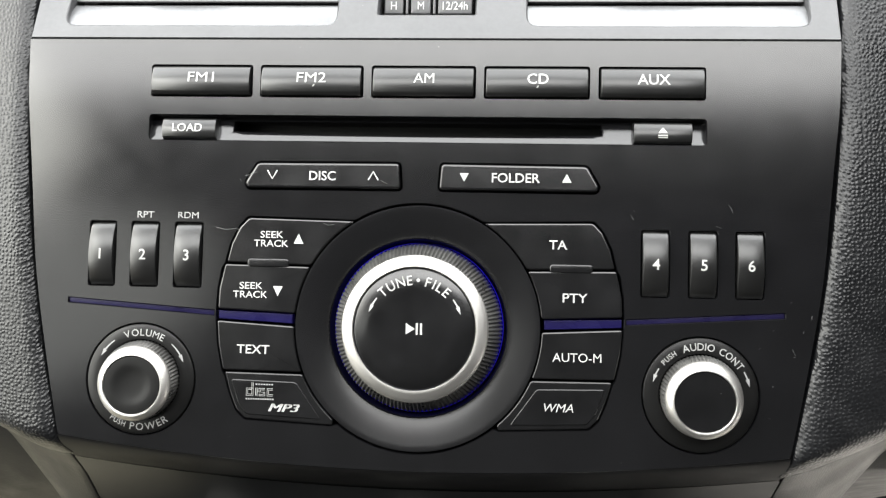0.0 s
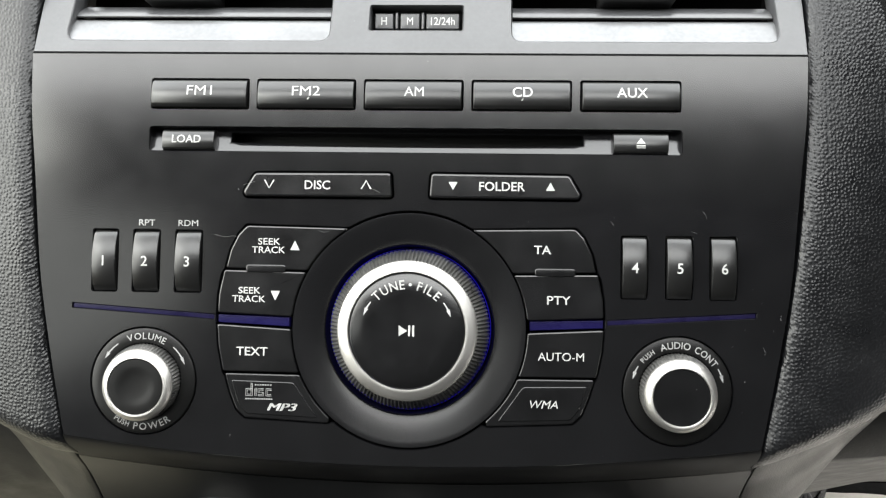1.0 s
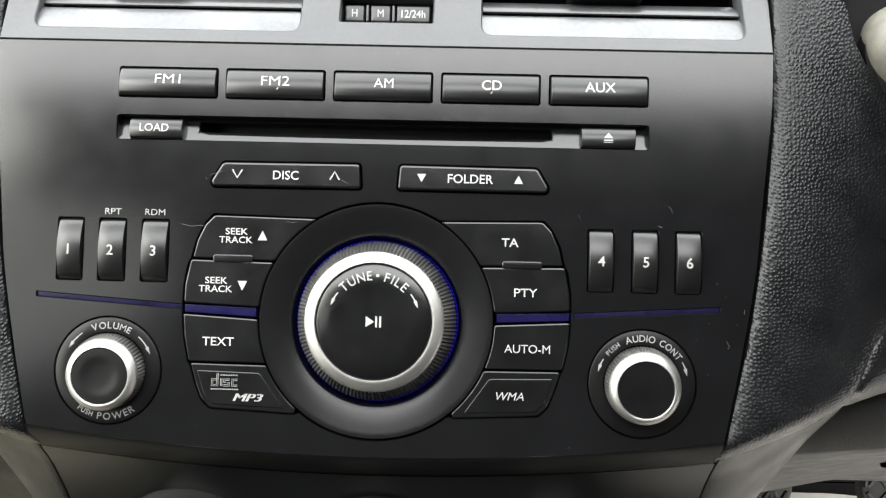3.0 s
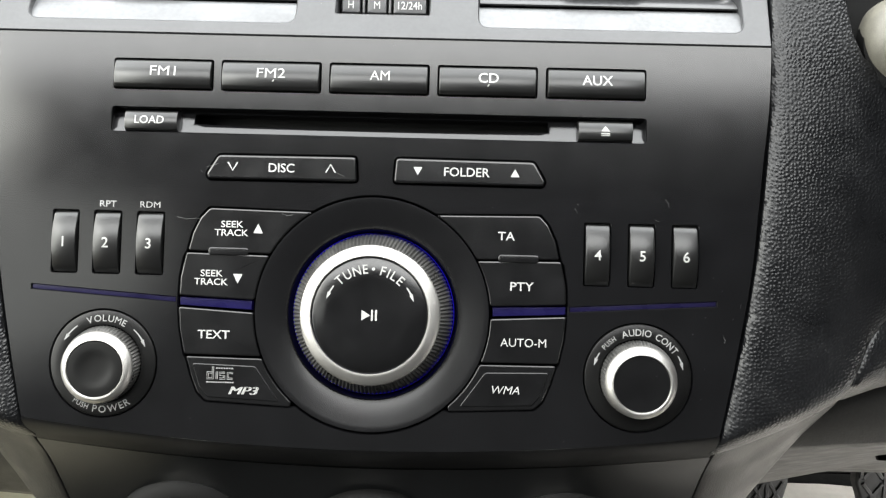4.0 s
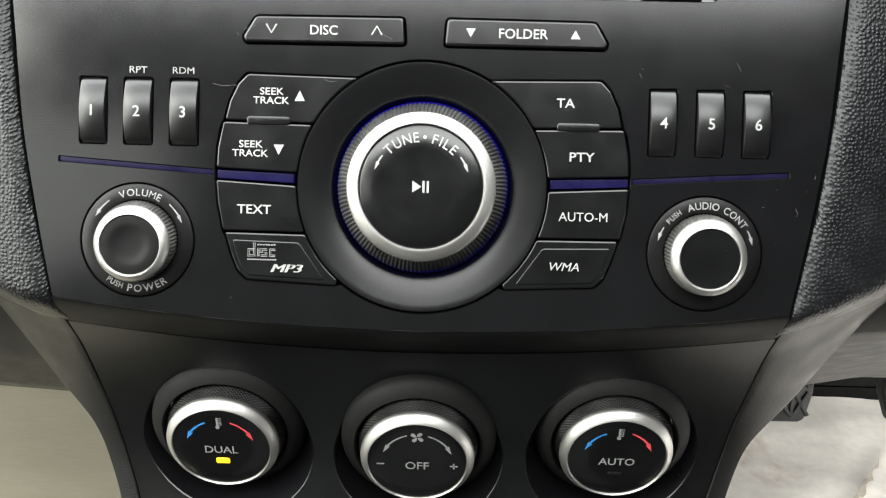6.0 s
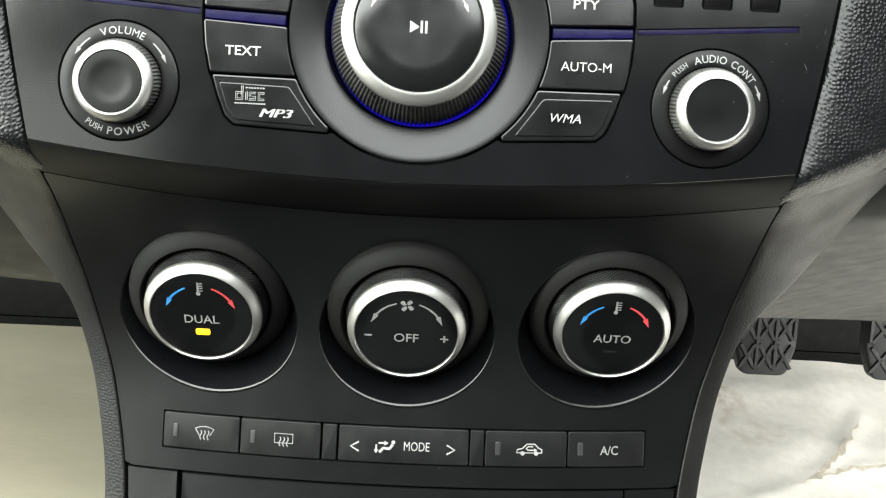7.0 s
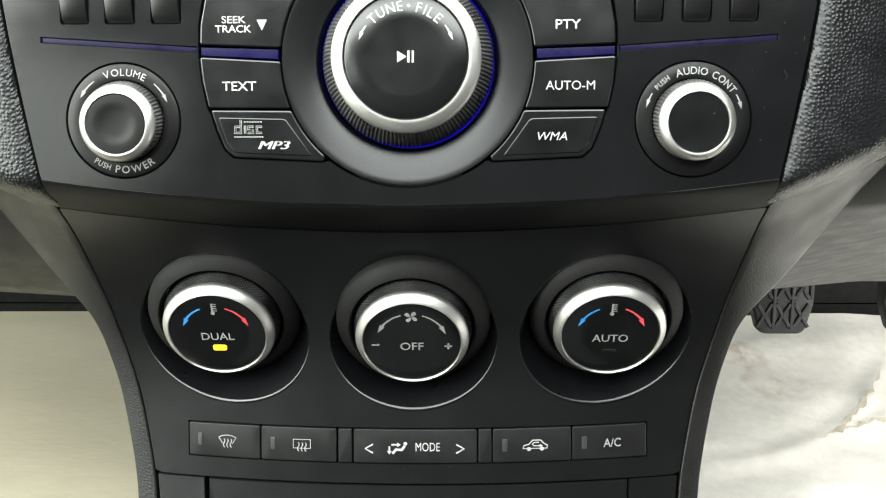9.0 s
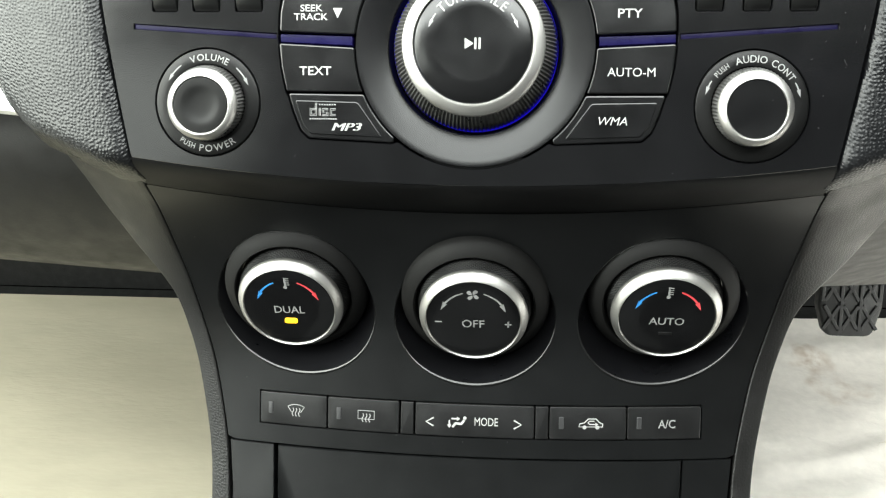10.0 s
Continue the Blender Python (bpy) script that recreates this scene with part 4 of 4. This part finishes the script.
# ---- side facings along the console: narrow below, widening into the dashboard ----
WIDE = {-1: smooth_table([(-4.5, 3.8), (-5.2, 3.7), (-6.0, 3.6), (-6.6, 3.35), (-7.5, 2.7), (-8.4, 1.8), (-9.0, 1.2), (-9.6, 0.88), (-11.0, 0.82), (-20.0, 0.82)]),
        1: smooth_table([(-4.5, 5.6), (-5.45, 4.9), (-6.3, 4.1), (-7.3, 3.3), (-8.0, 2.7), (-8.6, 1.9), (-9.2, 1.2), (-9.8, 0.85), (-11.0, 0.82), (-20.0, 0.82)])}
for s in (-1, 1):
    strip = thing("console_facing", "grained black facing along the console, widening under the dashboard pad", "trim", LOWER, group="facings beside the climate panel")
    n = 60
    rows = []
    for i in range(n):
        z = -5.14 - (20.0 - 5.14) * (i / (n - 1)) ** 1.25
        x0, w = lerp(CSIDE, z) + 0.045, lerp(WIDE[s], z)
        y0 = clim_y(x0, z)
        rise = max(0.0, min(1.0, (z + 9.3) / 4.2)) * 0.37
        turn = 0.05 + 0.11 * max(0.0, min(1.0, (-5.2 - z) / 2.5))
        row = [(0.0, 2.6), (0.0, 0.06), (0.02, 0.0), (0.06, -0.03)] + [(w * t, turn * (w * t) ** 2 + 0.05 * w * t - 0.03) for t in np.linspace(0.12, 0.97, 22).tolist()]
        back = row[-1][1]
        row += [(w + 0.02, back + 0.12), (w + 0.06, back + 0.4), (w + 0.05, back + 1.4), (w, back + 3.6)]
        rows.append([(s * (x0 + d), y0 + y, z + rise * d) for d, y in row])
    m = len(rows[0])
    part("skin", ([p for row in rows for p in row], [(i * m + k, i * m + k + 1, (i + 1) * m + k + 1, (i + 1) * m + k) for i in range(n - 1) for k in range(m - 1)]), FLARED, strip, "grey-black leather-grained flare", smooth=60)

# ---- the dashboard pads beside the stereo ----
PEDGE = smooth_table([(17.0, 14.3), (12.3, 14.26), (10.2, 14.14), (7.1, 14.08), (3.0, 13.72), (0.0, 13.30), (-2.5, 12.80), (-4.1, 12.45), (-4.9, 12.28)])


def pad_low(x):
    if x > 0:
        return float(np.interp(x, (12.2, 12.6, 13.35, 14.2, 15.65, 16.7, 17.7, 18.8, 24.0), (-4.94, -4.85, -4.64, -4.32, -3.72, -3.20, -2.70, -2.3, -1.1)))
    x = -x
    d = max(0.0, x - 12.3)
    return float(np.interp(x, (12.2, 12.6, 13.45, 14.9, 16.6, 17.1, 17.7, 18.25, 19.2, 24.0), (-4.95, -4.88, -4.78, -4.21, -3.52, -3.10, -2.42, -1.66, 0.2, 6.0)))


def pad_y(x, z):
    ax = abs(x)
    d = ax - lerp(PEDGE, z)
    y = 0.10 - 0.15 * min(1.0, max(d, 0) / 0.35) ** 0.6 + 0.045 * max(0, d) ** 2
    y += 0.006 * max(0.0, z - 2.0) ** 2
    low = z - pad_low(x)
    if low < 0.85:
        u = 1 - max(low, 0) / 0.85
        y += (max(1.50 + 0.14 * max(0.0, d) - y, 0.3)) * (0.3 * u + 0.7 * u ** 2.2)
    return y


SPLIT = [(17.2, -2.75), (17.35, -2.2), (17.62, -1.5), (18.04, -0.52), (18.5, 0.05), (19.02, 0.54), (20.2, 1.3), (24.0, 3.0)]


def side_y(x, z):
    """The side pad under the column, rounded towards its seam."""
    d = min(math.hypot(x - a, z - b) for a, b in SPLIT_FINE)
    return pad_y(x, z) + 0.16 * max(0.0, 1 - d / 0.7) ** 2 - 0.10 * min(1.0, d / 1.5)


def split_y(x, z):
    """The right pad, falling away into the seam."""
    d = min(math.hypot(x - a, z - b) for a, b in SPLIT_FINE)
    return pad_y(x, z) + 0.09 * max(0.0, 1 - d / 0.5) ** 2


SPLIT_FINE = [tuple(Vector(p).lerp(Vector(q), t / 6)) for p, q in zip(SPLIT, SPLIT[1:]) for t in range(6)] + [SPLIT[-1]]
for s in (-1, 1):
    inner = [(lerp(PEDGE, z), float(z)) for z in np.linspace(17, -4.75, 44)]
    if s > 0:
        lower = [(float(x), pad_low(x)) for x in np.linspace(12.5, 17.1, 24)] + SPLIT
        outer = [(24.0, 8.3), (20.5, 8.6), (18.6, 9.1), (17.6, 9.8), (17.15, 10.7), (16.85, 12.3), (16.6, 17.0)]
    else:
        lower = [(float(x), pad_low(-x)) for x in np.linspace(12.5, 24, 60)]
        outer = [(24.0, 17.0)]
    poly = ccw([(s * x, z) for x, z in inner + lower + outer])
    pad = thing("dashboard_pad", "black leather-grained dashboard pad beside the stereo", "dashboard", group="dashboard pads")
    part("skin", sheet(poly, [], split_y if s > 0 else pad_y, step=0.25, lip=0.05, edge=1.6), LEATHER, pad, smooth=40)
side_pad = thing("dashboard_side_pad", "black leather-grained pad below the steering column", "dashboard", group="dashboard pads")
poly = ccw([(x + 0.05, z) for x, z in SPLIT] + [(24.0, pad_low(24.0))] + [(float(x), pad_low(x)) for x in np.linspace(23.6, 17.6, 22)])
part("skin", sheet(poly, [], side_y, step=0.25, lip=0.05, edge=1.6), LEATHER, side_pad, smooth=40)

# ---- the steering column's edge and switch ----
column = thing("steering_column_cover", "black cover of the steering column beside the pad", "steering column")
part("shell", prism(rounded([(16.4, 17), (16.6, 12.2), (17.0, 10.4), (17.9, 9.2), (19.5, 8.4), (24, 8.0), (24, 17)], 0.5), 6.0, 1.6, 0.4), DARK, column)
# unseen block, added to keep windscreen light off the right pad
part("light_blocker", prism(rounded([(25.5, 7.5), (28.0, 5.5), (44.0, 5.5), (44.0, 18.0), (25.5, 18.0)], 1.2), 3.0, -13.0, 0.8), DARK, column, "unseen black block that shades the right pad")
switch = thing("column_switch", "worn pale grey oval switch on the steering column", "switch")
prof = [(1.42 * math.cos(a), 1.1 - 1.5 * math.sin(a)) for a in np.linspace(0, 1.55, 14)]
part("cap", moved(lathe([(1.42, 2.5)] + prof + [(0.02, -0.4)], 64), Matrix.Translation((19.0, 0.2, 10.5)) @ Matrix.Rotation(radians(-12), 4, "Y") @ Matrix.Diagonal((0.92, 1, 1.15, 1))), STALK, switch, "worn pale grey cap")
part("socket", moved(lathe([(1.5, 2.8), (1.5, 1.2), (1.42, 0.8), (1.2, 0.7), (0.02, 0.7)], 64), Matrix.Translation((19.05, 0.25, 10.2)) @ Matrix.Rotation(radians(-12), 4, "Y") @ Matrix.Diagonal((0.95, 1, 1.2, 1))), DARK, switch, "black socket of the switch")

# ---- lower dashboard, in the car's frame ----
CAR = pose(0, 0, 0)


def board(x0, x1, profile, thick=0.8, slope=0.0):
    """A bent board: its profile of (y, z) carried from x0 to x1, with thickness; slope: its rise away from the middle."""
    back = [(y + thick, z) for y, z in profile]
    loop = profile + back[::-1]
    n = len(loop)
    verts = [(x, y, z + slope * (abs(x) - (14 if x < 0 else 19))) for x in (x0, x1) for y, z in loop]
    faces = [(i, (i + 1) % n, n + (i + 1) % n, n + i) for i in range(n)] + [tuple(range(n)), tuple(range(n, 2 * n))]
    return verts, faces


knee = [(6.9, 47.9), (3.5, 46.5), (2.25, 44.9), (2.0, 42.9), (2.95, 39.7), (4.1, 37.15), (5.4, 35.7), (7.2, 35.0), (16.0, 35.4), (22.5, 37.2)]
glove = thing("glove_box", "closed dark grey grained glove box under the dashboard", "glove box", CAR)
part("door", board(-74, -9.0, knee, slope=0.075), GLOVE, glove, smooth=50)
ledge = thing("dashboard_ledge", "pale silver trim ledge above the glove box", "trim", CAR)
part("strip", board(-74, -16.6, [(1.5, 45.95), (1.15, 46.15), (1.1, 46.35), (1.35, 46.55), (3.2, 47.4), (8.5, 49.6)], 0.8, slope=0.11), LEDGE, ledge, smooth=50)
kneeboard = thing("knee_panel", "grey grained panel under the steering column", "dashboard", CAR)
rows = []
for x in np.linspace(9.0, 74.0, 53).tolist():
    t = max(-4.0, min(12.0, x - 18.0))
    by, bz = 13.5 + 0.91 * t, 29.9 - 0.625 * t
    top = 0.10 * (x - 19)
    row = [(6.9, 47.9 + top), (3.5, 46.5 + top), (2.25, 44.9 + top), (2.0, 43.2 + top)]
    for k in range(1, 9):
        u = k / 8
        row.append((2.0 * (1 - u) ** 2 + 2 * u * (1 - u) * (1.0 + 0.5 * by) + u * u * by, (43.2 + top) * (1 - u) ** 2 + 2 * u * (1 - u) * (0.5 * (43.2 + top + bz) + 0.5) + u * u * bz))
    row += [(by + 0.5, bz - 0.35), (by + 1.4, bz - 0.3), (by + 9.0, bz + 2.5)]
    rows.append([(x, y, z) for y, z in row])
m = len(rows[0])
part("board", ([p for row in rows for p in row], [(i * m + k, i * m + k + 1, (i + 1) * m + k + 1, (i + 1) * m + k) for i in range(len(rows) - 1) for k in range(m - 1)]), GREY, kneeboard, smooth=60)
for k in range(3):
    part("lever_slot", board(23.2 + 0.5 * k, 28.0, [(8.7, 38.2 - 0.5 * k), (8.4, 38.0 - 0.5 * k), (8.6, 37.85 - 0.5 * k), (9.2, 37.9 - 0.5 * k)], 0.3), DARK, kneeboard, "dark slot of a lever")

console = thing("console_core", "dark body of the centre console", "console", CAR)
part("body", joined(board(-9.6, 9.6, [(3.0, 42), (-1, 34), (-6, 26), (-8, 0)], 30.0)), DARK, console)
# unseen extension, added to hide the lit floor from the lower edge's reflections
part("reflection_blocker", board(-9.4, 9.4, [(-7.5, 27), (-90, 24), (-90, 1), (-7.5, 1)], 0.5), SHADE, console)

floor = tagged(part("floor", board(-75, 75, [(50.0, 0.0), (-98, 0.0)], 0.0), CARPET, None), "dark carpeted floor", "floor", kind="structure")
FOLD = [(23.0, 26.3), (28.7, 27.3), (32.8, 29.1), (36.3, 31.0), (39.7, 34.6), (42.9, 39.3)]
SPUR = [(35.0, 30.3), (40.0, 32.0), (47.0, 33.0)]


def crease(x, y):
    """The height of the two folds in the paper."""
    best = 9.0
    for line in (FOLD, SPUR):
        for p, q in zip(line, line[1:]):
            u, v = Vector(q) - Vector(p), Vector((x, y)) - Vector(p)
            t = max(0.0, min(1.0, v.dot(u) / u.length_squared))
            best = min(best, (v - u * t).length)
    return 0.16 * math.exp(-((best / 0.8) ** 2)) - 0.06 * math.exp(-(((best - 1.6) / 1.0) ** 2))


for s, label in ((-1, "smooth cream floor cover"), (1, "crumpled cream paper floor cover with a brown stain")):
    nx, ny = (150, 150) if s > 0 else (60, 70)
    verts = []
    for j in range(ny + 1):
        for i in range(nx + 1):
            x, y = s * (9.0 + 64 * i / nx), -18 + (65.3 if s > 0 else 66.0) * j / ny
            h = 0.2
            if s > 0:
                h += crease(x, y)
                h += 0.35 * noise.ridged_multi_fractal(Vector((x * 0.05, y * 0.11 + x * 0.03, 2.0)), 1.0, 2.0, 4, 1.0, 2.0)
            else:
                h += 0.35 * noise.noise(Vector((x * 0.03, y * 0.08, 0)))
            verts.append((x, y, 0.3 + h))
    faces = [(j * (nx + 1) + i, j * (nx + 1) + i + 1, (j + 1) * (nx + 1) + i + 1, (j + 1) * (nx + 1) + i) for j in range(ny) for i in range(nx)]
    cover = thing("floor_cover", label, "floor cover", CAR)
    part("sheet", (verts, faces), PAPER if s > 0 else CREAM, cover, smooth=180)
    if s > 0:
        random.seed(9)
        for line, wide in ((FOLD[2:6], 0.45), (SPUR, 0.3)):
            pts = [tuple(Vector(p).lerp(Vector(q), t / 8)) for p, q in zip(line, line[1:]) for t in range(8)]
            pts = [(x + random.uniform(-0.15, 0.15), y + random.uniform(-0.2, 0.2)) for x, y in pts]
            left, right = [], []
            for k, (x, y) in enumerate(pts):
                w = wide * random.uniform(0.15, 1.0) * math.sin(math.pi * (k + 0.5) / len(pts))
                for side, row in ((1, left), (-1, right)):
                    px, py = x - side * w * 0.4, y + side * w
                    row.append((px, py, 0.53 + crease(px, py) + 0.35 * noise.ridged_multi_fractal(Vector((px * 0.05, py * 0.11 + px * 0.03, 2.0)), 1.0, 2.0, 4, 1.0, 2.0)))
            n = len(pts)
            part("stain", (left + right, [(k, k + 1, n + k + 1, n + k) for k in range(n - 1)]), TEA, cover, "brown stain along the fold", smooth=180)

tagged(part("wall_front", board(-75, 75, [(50.2, 0), (51, 12), (53, 30), (55, 60)], 2.0), CARPET, None), "dark carpeted bulkhead", "wall", kind="structure")

# ---- pedals ----


def pedal(x0, x1, z0, z1, y0, y1):
    ob = thing("pedal", "black rubber pedal with a diamond tread", "pedal", CAR, group="pedals")
    m = Matrix.Translation(((x0 + x1) / 2, y0, z0)) @ Matrix.Rotation(-math.atan2(y1 - y0, z1 - z0), 4, "X")
    w, h = (x1 - x0) / 2, math.hypot(z1 - z0, y1 - y0)
    part("pad", moved(prism(rounded([(-w, h), (-w * 0.98, 0.25 * h), (-w * 0.72, 0), (w * 0.72, 0), (w * 0.98, 0.25 * h), (w, h)], 0.7), 1.2, 0.0, 0.25), m), PEDAL, ob, "rubber pad")
    tread, cw, ch = [], w * 0.58, h / 4.2

    def rib(p, q, t=0.16):
        u = (Vector(q) - Vector(p)).normalized()
        v = Vector((-u.y, u.x)) * t
        return prism(ccw([tuple(Vector(p) + v), tuple(Vector(p) - v), tuple(Vector(q) - v), tuple(Vector(q) + v)]), 0.05, -0.16, 0.07)

    for c in range(-1, 3):
        x = (c - 0.5) * cw
        tread.append(rib((x, 0.5 if abs(x) < w * 0.6 else 0.3 * h), (x, h - 0.4)))
        if c < 2:
            for r in range(4):
                z = 0.45 + r * ch
                tread += [rib((x + 0.15, z + 0.2), (x + cw - 0.15, z + ch - 0.2)), rib((x + cw - 0.15, z + 0.2), (x + 0.15, z + ch - 0.2))]
    part("tread", moved(joined(*tread), m), PEDAL, ob, "raised diamond tread", smooth=0)
    part("arm", board((x0 + x1) / 2 - 0.6, (x0 + x1) / 2 + 0.6, [(y1 - 1.5 + 2.5, z1 - 2), (y1 + 4, z1 + 8), (53.0, z1 + 22)], 1.5), DARK, ob)
    return ob


pedal(26.9, 32.3, 10.0, 19.5, 33.2, 37.5)
pedal(38.0, 45.0, 10.0, 20.0, 33.2, 37.6)

# ---- the unseen cabin that closes the place ----
for name, verts in (
    ("wall_left", [(-75, 60, 0), (-75, -98, 0), (-75, -98, 14), (-75, 60, 14)]),
    ("wall_right", [(75, 60, 0), (75, -98, 0), (75, -98, 14), (75, 60, 14)]),
    # added to shut out sky light above the right door lamp
    ("wall_right_upper", [(75, 60, 38), (75, -98, 38), (75, -98, 122), (75, 60, 122)]),
    ("wall_rear", [(-75, -99, 0), (75, -99, 0), (75, -99, 122), (-75, -99, 122)]),
    ("ceiling", [(-75, -26, 122), (75, -26, 122), (75, -98, 122), (-75, -98, 122)]),
    ("dashboard_top", [(-75, 60, 63), (75, 60, 63), (75, 16, 61), (-75, 16, 61)]),
):
    shape = (verts + [(x * 1.02, y, z + (1 if name in ("ceiling",) else 0) - (1 if "top" in name else 0)) if "wall" not in name else (x * 1.02, y * 1.01, z) for x, y, z in verts], [(0, 1, 2, 3), (4, 5, 6, 7), (0, 1, 5, 4), (1, 2, 6, 5), (2, 3, 7, 6), (3, 0, 4, 7)])
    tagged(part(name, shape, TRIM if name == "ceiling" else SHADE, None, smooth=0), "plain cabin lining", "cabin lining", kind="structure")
